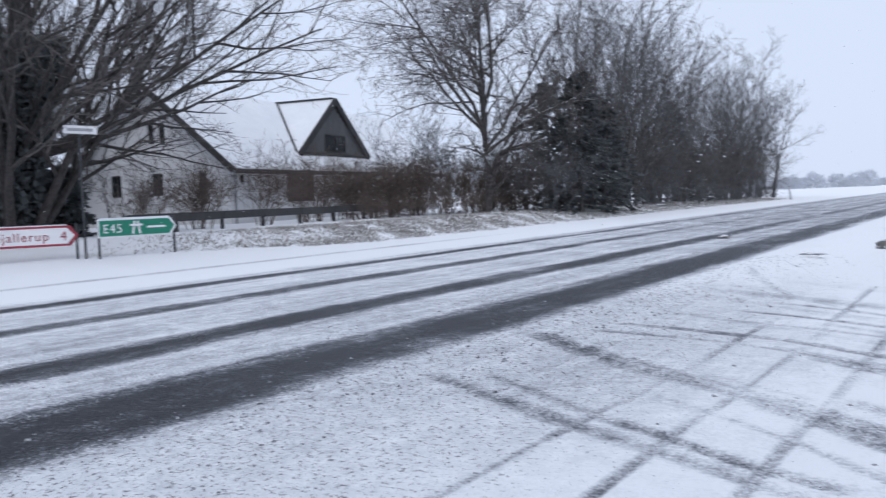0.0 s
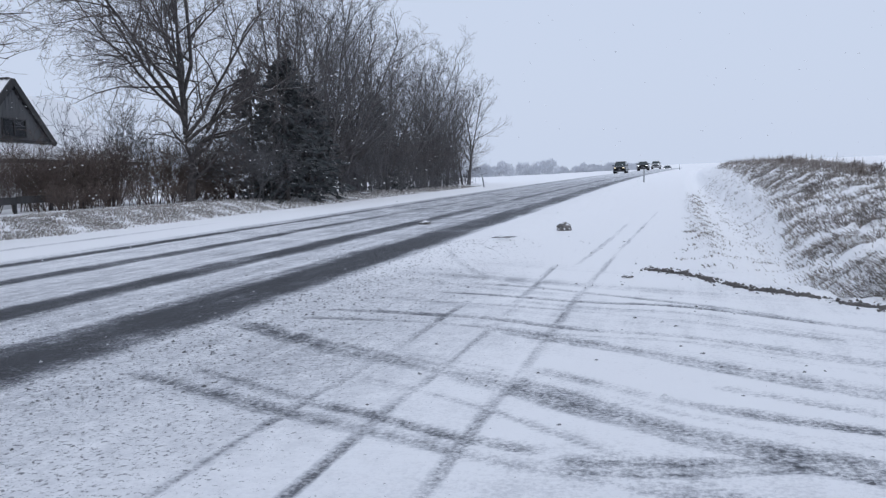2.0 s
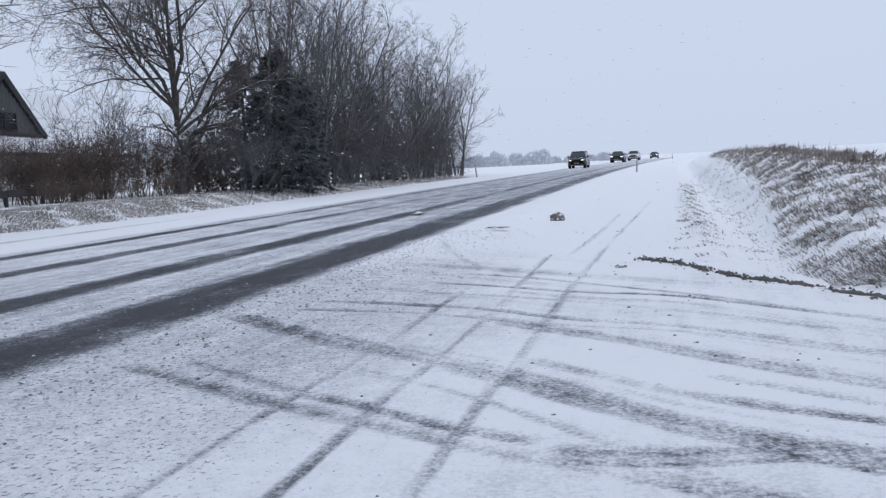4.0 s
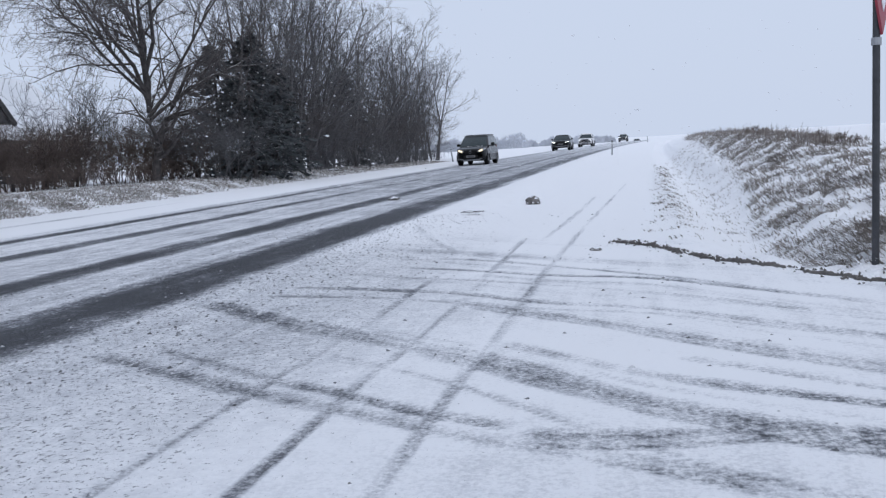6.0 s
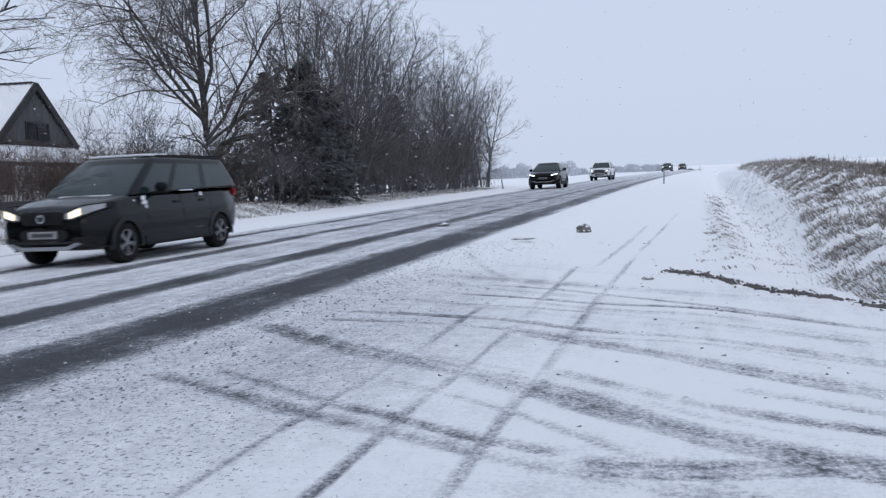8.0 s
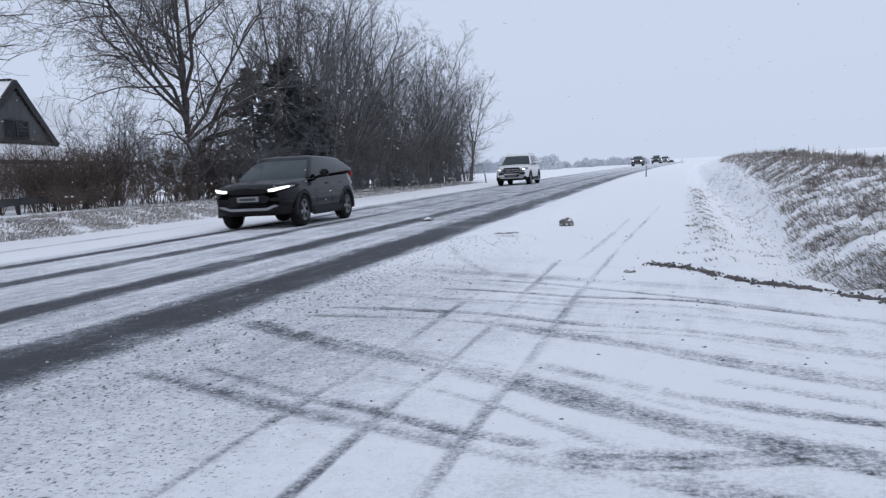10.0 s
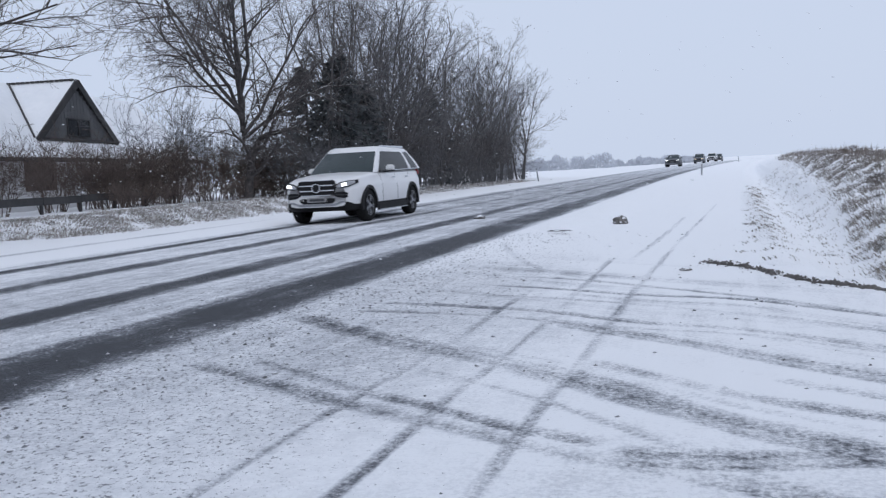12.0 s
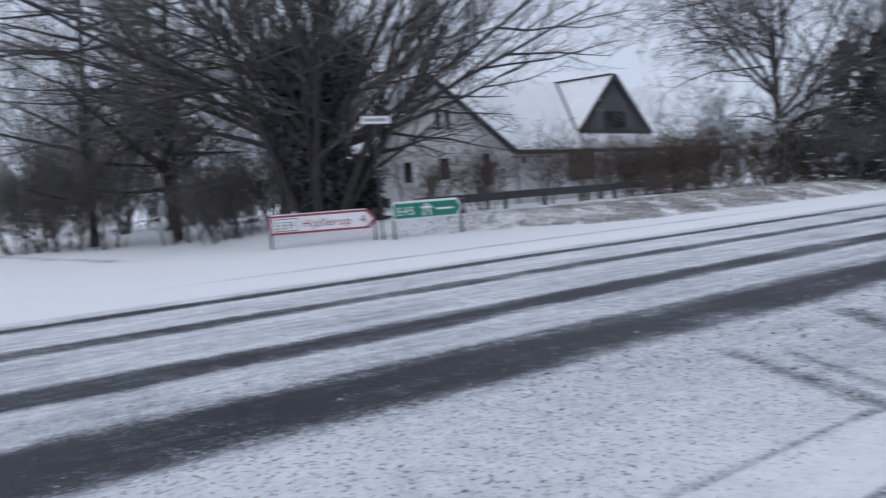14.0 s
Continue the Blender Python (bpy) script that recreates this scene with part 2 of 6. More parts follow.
def place(x, y, up=0.0):
    """A point of the ground by its offset from the road's line."""
    return Vector((x + float(bend(y)), y, float(land(x, y)) + up))


def rounded(pts, rounds=2):
    """The same way with its corners cut, so that a wheel could follow it."""
    for _ in range(rounds):
        out = [pts[0]]
        for (ax, ay), (bx, by) in zip(pts[:-1], pts[1:]):
            out += [(0.75 * ax + 0.25 * bx, 0.75 * ay + 0.25 * by), (0.25 * ax + 0.75 * bx, 0.25 * ay + 0.75 * by)]
        pts = out + [pts[-1]]
    return pts


def track_wear(u, y, pts, half, deep, seed):
    """A tyre track: fine streaks that run along it, ragged sides, patches blown over, ends that fade out."""
    pts = rounded(pts)
    best, off, along = np.full(u.shape, 9.0), np.zeros(u.shape), np.zeros(u.shape)
    run = 0.0
    for (ax, ay), (bx, by) in zip(pts[:-1], pts[1:]):
        dx, dy = bx - ax, by - ay
        size = math.hypot(dx, dy)
        k = np.clip(((u - ax) * dx + (y - ay) * dy) / (size * size), 0, 1)
        d = np.hypot(u - ax - k * dx, y - ay - k * dy)
        near = d < best
        best = np.where(near, d, best)
        off = np.where(near, ((u - ax) * dy - (y - ay) * dx) / size, off)
        along = np.where(near, run + k * size, along)
        run += size
    ragged = half * (1 + 0.22 * wander(along, along * 0.3, 3.1, seed))
    body = 1 - smooth01(best, ragged * 0.6, ragged * 1.2)
    streak = 0.5 + 0.5 * np.sin(off * 62 / max(1.0, half / 0.05) ** 0.35 + 1.6 * np.sin(along * 0.9 + seed) + seed)
    patch = np.clip(0.86 + 0.42 * wander(along, along * 0.5, 1.3, seed + 2), 0.3, 1.2)
    ends = smooth01(along, 0, 0.12 * run) * smooth01(run - along, 0, 0.08 * run)
    return deep * body * (0.72 + 0.38 * streak) * patch * ends


TURNING = (  # wheels that turn out of the side road: way, half width, depth
    (((-3.6, 5.05), (-3.27, 4.89), (-2.62, 4.52), (-1.98, 4.14), (-1.35, 3.85), (-0.8, 3.54), (-0.13, 3.3), (0.6, 2.95)), 0.095, 0.34),
    (((-3.3, 5.25), (-2.53, 4.77), (-1.98, 4.38), (-1.44, 4.11), (-1.06, 3.85), (-0.44, 3.6)), 0.07, 0.30),
    (((-3.9, 7.1), (-3.64, 6.88), (-2.91, 6.24), (-2.12, 5.62), (-1.38, 5.15), (-0.84, 4.77), (-0.36, 4.3), (0.09, 3.92), (0.69, 3.56), (1.6, 3.1)), 0.155, 0.37),
    (((-0.95, 5.3), (-0.78, 5.17), (-0.16, 4.62), (0.28, 4.33), (0.8, 4.1), (2.0, 3.55)), 0.085, 0.36),
    (((-1.5, 6.7), (-0.94, 6.28), (-0.2, 5.72), (0.35, 5.22), (0.92, 4.74), (2.2, 3.9)), 0.13, 0.30),
)
CROSSING = (  # wheels that cross the mouth of the side road further off
    (((-3.6, 7.52), (-3.25, 7.51), (-2.49, 7.4), (-1.95, 7.2), (-1.45, 7.05), (-0.67, 6.5), (0.0, 6.33), (0.54, 5.92), (1.07, 5.49), (2.6, 4.5)), 0.065, 0.42),
    (((-3.3, 7.1), (-2.6, 7.0), (-1.85, 6.83), (-1.2, 6.5), (-0.5, 6.0)), 0.055, 0.27),
    (((-2.6, 8.7), (-1.71, 8.4), (-0.8, 7.85), (0.01, 7.7), (0.65, 7.13), (1.28, 6.56), (2.6, 5.4)), 0.055, 0.38),
    (((-3.6, 14.0), (-2.9, 11.8), (-2.23, 10.12), (-1.27, 8.75), (-0.4, 8.1)), 0.045, 0.15),
    (((-2.4, 9.4), (-1.5, 9.0), (-0.6, 8.3), (0.3, 7.6), (1.0, 6.85)), 0.05, 0.27),
    (((-2.6, 8.1), (-1.4, 7.7), (-0.5, 7.2), (0.3, 6.75), (1.2, 6.0)), 0.05, 0.26),
    (((-0.6, 3.5), (-0.13, 3.5), (0.23, 3.55), (0.48, 3.66), (1.2, 3.5)), 0.15, 0.36),
    (((0.1, 4.9), (0.7, 4.5), (1.4, 4.0)), 0.05, 0.22),
)
STRAIGHT = (  # narrow wheels that ran straight along the path
    (((-1.99, 1.0), (-1.96, 2.85), (-1.95, 4.07), (-1.89, 5.17), (-1.87, 6.92), (-1.85, 8.6)), 0.036, 0.30),
    (((-1.43, 1.0), (-1.42, 3.28), (-1.45, 3.84), (-1.40, 4.78), (-1.36, 6.5), (-1.40, 8.95), (-1.44, 11.3)), 0.036, 0.33),
    (((-0.95, 1.0), (-0.92, 3.52), (-0.92, 4.38), (-0.89, 5.22), (-0.88, 8.59), (-0.68, 15.67), (-0.4, 24.0)), 0.038, 0.26),
    (((-1.2, 10.5), (-1.05, 14.0), (-0.95, 19.0)), 0.05, 0.18),
)
rnd_trk = random.Random(5)
FAINT = []  # older, nearly covered tracks beside the fresh ones
for k in range(16):
    way = (TURNING[2][0][3:], CROSSING[0][0][3:], TURNING[4][0], CROSSING[2][0][1:])[k % 4]
    shift, tilt = rnd_trk.uniform(-0.55, 0.75), rnd_trk.uniform(-0.10, 0.10)
    FAINT.append((tuple((x, y + shift + tilt * (x + 1)) for x, y in way), rnd_trk.uniform(0.02, 0.05), rnd_trk.uniform(0.13, 0.20)))
TRACKS = TURNING + CROSSING + STRAIGHT + tuple(FAINT)


def wear_of(u, y):
    """How far tyres have laid the asphalt bare."""
    far = smooth01(y, 14, 34)
    lane = smooth01(-u, 3.9, 4.3) * (1 - smooth01(-u, 11.2, 11.9))
    lane = lane * (1 - smooth01(y, 225, 250))
    w = lane * (0.20 + 0.13 * far)
    w = np.maximum(w, 0.125 * smooth01(u, -4.4, -3.6) * (1 - smooth01(y, 8.5, 11)) * (0.7 + 0.5 * wander(u, y, 0.9, 12)))
    # old, half-covered turning tracks give the mouth of the side road a streaky grey bloom
    a, b = 0.84 * u - 0.54 * y, 0.54 * u + 0.84 * y
    bloom = 0.6 + 0.5 * wander(a * 0.35, b * 3.4, 1.0, 17) + 0.35 * wander(a * 0.6, b * 9.0, 1.0, 19)
    mouth = smooth01(u, -4.0, -2.6) * (1 - smooth01(y, 9.5, 12.0)) * (0.55 + 0.45 * smooth01(y, 5.5, 7.5))
    w = np.maximum(w, 0.30 * mouth * np.clip(bloom - 0.5, 0, 1))
    drift = 0.10 * wander(u, y * 0.25, 1.6, 6)
    for c, half, deep in ((-4.52, 0.46, 0.86), (-6.42, 0.31, 0.78), (-8.68, 0.26, 0.68), (-10.72, 0.21, 0.80)):
        d = np.abs(u - c - 0.05 * wander(0 * u, y, 0.5, c))
        w = np.maximum(w, (1 - smooth01(y, 225, 250)) * (1 - smooth01(d, half * 0.35, half * 1.85)) * (deep - (0.24 - 0.02 * (c < -5)) * far) + drift * lane)
    w = np.maximum(w, (1 - smooth01(np.abs(u + 13.3), 0.05, 0.35)) * 0.25 * (1 - smooth01(y, 16, 30)) * smooth01(y, 3, 9))
    w = np.maximum(w, (1 - smooth01(np.abs(y - 9.0 - 0.05 * u), 0.1, 0.5)) * 0.22 * smooth01(-u, 20, 24))
    near = (u > -6) & (u < 4) & (y < 34)
    if near.any():
        v = np.zeros(near.sum())
        for seed, (pts, half, deep) in enumerate(TRACKS):
            v = np.maximum(v, track_wear(u[near], y[near], pts, half, deep, seed))
        w[near] = np.maximum(w[near], v)
    # the wear lessens along the road, from 45 m to 140 m, by up to 36 percent
    w = w * (1 - 0.36 * smooth01(y, 45, 140))
    return np.clip(w, 0, 1)


def grit_of(u, y):
    g = smooth01(u, -4.6, -3.9) * (1 - smooth01(u, -2.4, -0.6)) * (1 - 0.6 * smooth01(y, 9, 16))
    g = np.maximum(g, 0.55 * smooth01(u, -6.2, -5.6) * (1 - smooth01(u, -5.2, -4.9)))
    g = np.maximum(g, 0.5 * (1 - smooth01(u, -2.5, 0.5)) * smooth01(u, -4.0, -3.6) * (1 - smooth01(y, 5, 9)))
    g = np.maximum(g, 0.9 * np.exp(-((u - 0.45) / 0.3) ** 2) * smooth01(y, 10.5, 13) * (1 - smooth01(y, 28, 36)))
    g = np.maximum(g, 0.45 * smooth01(-u, 6.8, 7.2) * (1 - smooth01(-u, 7.9, 8.3)))
    return g


def build_ground():
    us = np.concatenate([-np.geomspace(3000, 40, 26), np.arange(-38, -16, 0.8), np.arange(-16, -4.2, 0.12), np.arange(-4.2, 2.6, 0.034), np.arange(2.6, 6, 0.12), np.arange(6, 24, 0.9), np.geomspace(24, 3000, 26)])
    ys = np.concatenate([-np.geomspace(3000, 12, 26), np.arange(-11, 1.6, 0.5), np.arange(1.6, 10.6, 0.036), np.arange(10.6, 26, 0.12), np.arange(26, 70, 0.5), np.arange(70, 330, 3.0), np.geomspace(330, 4000, 22)])
    U, Y = np.meshgrid(us, ys)
    Z = land(U, Y)
    W = wear_of(U.ravel(), Y.ravel()).reshape(U.shape)
    Z = Z - 0.022 * np.minimum(W, 0.6) * (U > -3.9)
    Z = np.where(np.hypot(U, Y) > 400, Z * 0 + 0.6, Z)
    X = U + bend(Y)
    co = np.stack([X, Y, Z], -1).reshape(-1, 3)
    nx, ny = len(us), len(ys)
    i = np.arange((ny - 1) * nx).reshape(ny - 1, nx)[:, :-1].ravel()
    quads = np.stack([i, i + 1, i + nx + 1, i + nx], -1)
    me = bpy.data.meshes.new("ground")
    me.vertices.add(len(co))
    me.vertices.foreach_set("co", co.ravel())
    me.loops.add(quads.size)
    me.loops.foreach_set("vertex_index", quads.ravel())
    me.polygons.add(len(quads))
    me.polygons.foreach_set("loop_start", np.arange(0, quads.size, 4))
    me.polygons.foreach_set("loop_total", np.full(len(quads), 4))
    me.polygons.foreach_set("use_smooth", np.ones(len(quads), bool))
    me.update(calc_edges=True)
    for name, values in (("wear", W.ravel()), ("grit", grit_of(U.ravel(), Y.ravel()))):
        a = me.attributes.new(name, "FLOAT", "POINT")
        a.data.foreach_set("value", values.astype(np.float32))
    me.materials.append(MAT_GROUND)
    ob = new("ground", me)
    tagged(ob, "snow-covered land with a two-lane road worn grey by tyres", "ground", kind="structure")


build_ground()

# ---- things ----
def tube(V, F, pts, radii, sides):
    """A tapered tube through points, joined on to lists of vertices and faces."""
    base = len(V)
    n = len(pts)
    for k in range(n):
        d = (pts[min(k + 1, n - 1)] - pts[max(k - 1, 0)]).normalized()
        a = d.cross(Vector((0, 0, 1)) if abs(d.z) < 0.9 else Vector((1, 0, 0))).normalized()
        b = d.cross(a)
        for q in range(sides):
            t = 2 * math.pi * q / sides
            V.append(pts[k] + (a * math.cos(t) + b * math.sin(t)) * radii[k])
    for k in range(n - 1):
        for q in range(sides):
            r = (q + 1) % sides
            F.append((base + k * sides + q, base + k * sides + r, base + (k + 1) * sides + r, base + (k + 1) * sides + q))
    F.append(tuple(base + (n - 1) * sides + q for q in range(sides)))


def grow(rnd, out, start, way, length, radius, level, spec, thin=0):
    """One branch and, along it, its children. spec: for each level (children, angle, length share, lift, wobble, from)."""
    kids, angle, share, lift, wobble, first = spec[min(level, len(spec) - 1)]
    n = (7, 5, 4, 3, 2)[min(level + thin, 4)]
    sides = (8, 5, 3, 3, 3)[min(level + thin, 4)]
    pts, p, d = [start.copy()], start.copy(), way.normalized()
    for k in range(n - 1):
        d = (d + Vector((rnd.gauss(0, wobble), rnd.gauss(0, wobble), rnd.gauss(0, wobble) + lift))).normalized()
        p = p + d * (length / (n - 1))
        pts.append(p.copy())
    tip = max(0.0045, radius * 0.22)
    radii = [radius + (tip - radius) * (k / (n - 1)) ** 0.8 for k in range(n)]
    V, F = out[2] if level == 0 and not out[2][0] else out[0] if level < 2 else out[1]
    tube(V, F, pts, radii, sides)
    if level + 1 >= len(spec) + 1 or kids == 0:
        return
    for c in range(kids):
        f = first + (0.98 - first) * (c + rnd.random()) / kids
        x = f * (n - 1)
        k = min(int(x), n - 2)
        q = pts[k].lerp(pts[k + 1], x - k)
        dd = (pts[k + 1] - pts[k]).normalized()
        side = dd.cross(Vector((rnd.gauss(0, 1), rnd.gauss(0, 1), rnd.gauss(0, 1)))).normalized()
        a = radians(angle * rnd.uniform(0.65, 1.3))
        w = dd * math.cos(a) + side * math.sin(a)
        r = max(0.0055, min(radii[k] * 0.75, radius * 0.5 * (1.15 - 0.5 * f)))
        grow(rnd, out, q, w, length * share * rnd.uniform(0.7, 1.25) * (1.15 - 0.45 * f), r, level + 1, spec, thin)


def bare_tree(name, seed, stems, spec, bark, twig, label, at, turn=0.0, category="tree", group=""):
    """stems: (dx, dy, direction, length, radius)."""
    rnd = random.Random(seed)
    out = (([], []), ([], []), ([], []))
    for dx, dy, way, length, radius, *low in stems:
        grow(rnd, out, Vector((dx, dy, low[0] if low else -0.15)), Vector(way), length, radius, 0, spec, 1 if spec is SHRUB else 0)
    root = new(name)
    root.matrix_world = Matrix.Translation(at) @ pose(0, 0, 0, 0, 0, turn)
    mesh_part("trunk", out[2][0], out[2][1], bark, root, smooth=True)
    tagged(mesh_part("branchwork", out[0][0], out[0][1], bark, root, smooth=True), kind="stuff")
    tagged(mesh_part("crown", out[1][0], out[1][1], twig, root), kind="stuff")
    return tagged(root, label, category, group)


BIRCH = ((9, 46, 0.46, 0.02, 0.12, 0.16), (6, 46, 0.52, 0.0, 0.18, 0.15), (5, 46, 0.55, -0.03, 0.2, 0.15), (3, 45, 0.55, -0.06, 0.25, 0.1), (0, 0, 0, -0.08, 0.25, 0))
OAK = ((9, 34, 0.46, 0.022, 0.045, 0.2), (6, 32, 0.46, 0.05, 0.09, 0.12), (3, 34, 0.5, 0.04, 0.12, 0.12), (2, 36, 0.55, 0.04, 0.15, 0.15), (0, 0, 0, 0.03, 0.15, 0))
SLIM = ((10, 36, 0.36, 0.04, 0.06, 0.18), (5, 36, 0.5, 0.09, 0.13, 0.12), (4, 38, 0.55, 0.06, 0.18, 0.1), (2, 36, 0.6, 0.04, 0.2, 0.1), (0, 0, 0, 0.04, 0.2, 0))
SHRUB = ((6, 30, 0.55, 0.05, 0.12, 0.2), (5, 38, 0.6, 0.05, 0.2, 0.1), (3, 40, 0.6, 0.02, 0.2, 0.1), (0, 0, 0, 0.02, 0.2, 0))

birch_stems = [(0, 0, (0.02, -0.04, 1), 5.2, 0.22)]
for k in range(12):
    a = 2 * math.pi * k / 12 + 0.3
    lean = (1.25, 0.7, 0.25)[k % 3]
    birch_stems.append((0, -0.1, (math.cos(a) * lean, math.sin(a) * lean, 1), (6.4, 7.6, 8.6)[k % 3], (0.075, 0.09, 0.10)[k % 3], 2.5 + 0.17 * k))
bare_tree("birch", 3, birch_stems, BIRCH, MAT_BARK, MAT_TWIG, "tall bare birch with fine drooping twigs beside the garden", place(-19.6, 33.6))

# a row of slim trees along the far side of the road
rnd_row = random.Random(8)
row_models = []
for k in range(4):
    stems = [(rnd_row.gauss(0, 0.25), rnd_row.gauss(0, 0.25), (rnd_row.gauss(0, 0.16), rnd_row.gauss(0, 0.16), 1), rnd_row.uniform(9.0, 11.4), rnd_row.uniform(0.08, 0.13)) for _ in range(3 + k % 2)]
    row_models.append(stems)
row_first = [bare_tree("roadside_tree", 20 + k, row_models[k], SLIM, MAT_BARK_GREY, MAT_TWIG_RIMED, "slim bare roadside tree with several upright stems",
                       place(-17.8 - 0.5 * (k % 2), 38.0 + 3.2 * k), 40 * k, group="trees along the road") for k in range(4)]
for k, y in enumerate((50.5, 53.0, 55.5, 58.0, 60.5, 63.5, 66.5, 69.5, 72.5, 75.5, 78.5, 81.0)):
    u = -17.9 - rnd_row.uniform(0, 2.2)
    size = 1.0 - 0.20 * float(smooth01(y, 50, 80)) + rnd_row.uniform(-0.08, 0.04)
    m = Matrix.Translation(place(u, y)) @ pose(0, 0, 0, 0, 0, rnd_row.uniform(0, 360)) @ Matrix.Diagonal((size * 1.1, size * 1.1, size, 1))
    copy_thing(row_first[(k * 3 + 1) % 4], m)

def spruce(seed, height, width, at, label):
    """A ragged dark conifer: a trunk, drooping boughs, and sprays of needles on them."""
    rnd = random.Random(seed)
    root = new("spruce")
    root.matrix_world = Matrix.Translation(at)
    V, F, NV, NF = [], [], [], []
    tube(V, F, [Vector((0, 0, z)) for z in (-0.1, height * 0.5, height)], [0.14, 0.08, 0.01], 7)
    for k in range(int(height * 30)):
        z = height * (0.03 + 0.95 * (k / (height * 30)))
        reach = width * (1 - z / height) ** 0.75 * rnd.uniform(0.6, 1.15) + 0.12
        a = rnd.uniform(0, 2 * math.pi)
        way = Vector((math.cos(a), math.sin(a), rnd.uniform(-0.25, 0.2)))
        p = Vector((0, 0, z))
        pts = [p + way * reach * f + Vector((0, 0, -0.14 * reach * f * f)) for f in (0, 0.5, 1)]
        tube(V, F, pts, [0.02, 0.012, 0.005], 3)
        for q in range(16):
            f = rnd.uniform(0.2, 1.05)
            c = p + way * reach * f + Vector((0, 0, -0.14 * reach * f * f))
            d = (way + Vector((rnd.gauss(0, 0.6), rnd.gauss(0, 0.6), rnd.gauss(-0.25, 0.35)))).normalized() * rnd.uniform(0.18, 0.45)
            s = d.cross(Vector((rnd.gauss(0, 1), rnd.gauss(0, 1), rnd.gauss(0, 1)))).normalized() * rnd.uniform(0.035, 0.08)
            b = len(NV)
            NV.extend((c - s * 0.4, c + s * 0.4, c + d * 0.6 + s, c + d, c + d * 0.5 - s))
            NF.append((b, b + 1, b + 2, b + 3, b + 4))
    mesh_part("trunk", V, F, MAT_BARK, root)
    mesh_part("needles", NV, NF, MAT_NEEDLE, root)
    return tagged(root, label, "conifer", "conifers among the trees")


sp = spruce(5, 6.6, 2.1, place(-17.2, 38.0), "dense dark green spruce standing among bare trees")
spruce(6, 5.6, 2.0, place(-17.3, 41.0), "dense dark green spruce standing among bare trees")
for u, y, a in ((-20.5, 49.5, 70), (-21.0, 42.5, 200), (-19.2, 57.0, 160)):
    copy_thing(sp, Matrix.Translation(place(u, y)) @ pose(0, 0, 0, 0, 0, a))


def shrub(name, seed, h, spread, count, at, twig, label, category="shrub", group=""):
    rnd = random.Random(seed)
    stems = []
    for k in range(count):
        a = rnd.uniform(0, 2 * math.pi)
        lean = rnd.uniform(0.05, 0.45)
        stems.append((math.cos(a) * spread * rnd.random(), math.sin(a) * spread * rnd.random(), (math.cos(a) * lean, math.sin(a) * lean, 1), h * rnd.uniform(0.7, 1.1), 0.022))
    return bare_tree(name, seed, stems, SHRUB, twig, twig, label, at, 0, category, group)


# undergrowth below the roadside trees
ug = [shrub("bush", 50 + k, 2.4 + 0.5 * k, 1.0, 8, place(-18.0, 35.6 + 2.4 * k), MAT_TWIG_RIMED, "tangled bare bush below the roadside trees", group="bushes below the trees") for k in range(3)]
rnd_ug = random.Random(4)
for k in range(22):
    y = 36 + k * 2.0
    copy_thing(ug[k % 3], Matrix.Translation(place(-17.2 - rnd_ug.uniform(0, 2.6), y)) @ pose(0, 0, 0, 0, 0, rnd_ug.uniform(0, 360)))

thick = [shrub("thicket_bush", 150 + k, 3.2 + 0.6 * k, 1.4, 12, place(-18.8, 45.0 + 3.0 * k), MAT_TWIG, "tall dense dark bush filling the row of trees", group="thicket under the trees") for k in range(2)]
for k in range(9):
    y = 50 + k * 3.0
    copy_thing(thick[k % 2], Matrix.Translation(place(-18.2 - rnd_ug.uniform(0, 2.0), y)) @ pose(0, 0, 0, 0, 0, rnd_ug.uniform(0, 360)) @ Matrix.Diagonal((1, 1, rnd_ug.uniform(0.75, 1.1), 1)))

# garden shrubs before the house, and the brown hedge that ends the garden
gs = [shrub("garden_shrub", 70 + k, 1.7 + 0.35 * k, 0.35, 9, place(-23.6, (18.7, 20.8, 24.0)[k]), MAT_SHRUB, "bare garden shrub with thin brown stems", group="garden shrubs") for k in range(3)]
for k, (u, y) in enumerate(((-23.9, 21.4), (-23.3, 26.0), (-23.8, 27.4), (-23.2, 28.6), (-24.6, 29.4))):
    copy_thing(gs[(k * 2) % 3], Matrix.Translation(place(u, y)) @ pose(0, 0, 0, 0, 0, 67 * k))
hg = [shrub("brown_hedge_bush", 80 + k, 1.9, 0.8, 11, place(-22.6, 28.6 + 1.3 * k), MAT_SHRUB, "dense brown twiggy hedge bush beside the garden fence", "hedge", "brown hedge bushes") for k in range(2)]
for k, (u, y) in enumerate(((-22.7, 30.6), (-22.3, 31.8), (-22.6, 32.8), (-23.6, 31.6), (-21.6, 33.5), (-20.8, 34.6), (-21.2, 36.0), (-20.2, 37.4), (-19.3, 35.4))):
    copy_thing(hg[k % 2], Matrix.Translation(place(u, y)) @ pose(0, 0, 0, 0, 0, 47 * k))

# low growth that closes the foot of the hedge and of the row of trees, and rimed shrubs behind the hedge
low = shrub("low_bush", 160, 0.85, 0.9, 8, place(-21.4, 27.6), MAT_SHRUB, "low tangle of brown twigs at the foot of the hedge", group="low bushes")
for k in range(11):
    copy_thing(low, Matrix.Translation(place(-21.7 + 0.28 * k + rnd_ug.uniform(-0.3, 0.3), 28.4 + 0.95 * k)) @ pose(0, 0, 0, 0, 0, 53 * k))
pale = shrub("low_bush", 161, 1.0, 1.1, 7, place(-17.1, 39.6), MAT_TWIG_RIMED, "low tangle of grey twigs at the foot of the trees", group="low bushes")
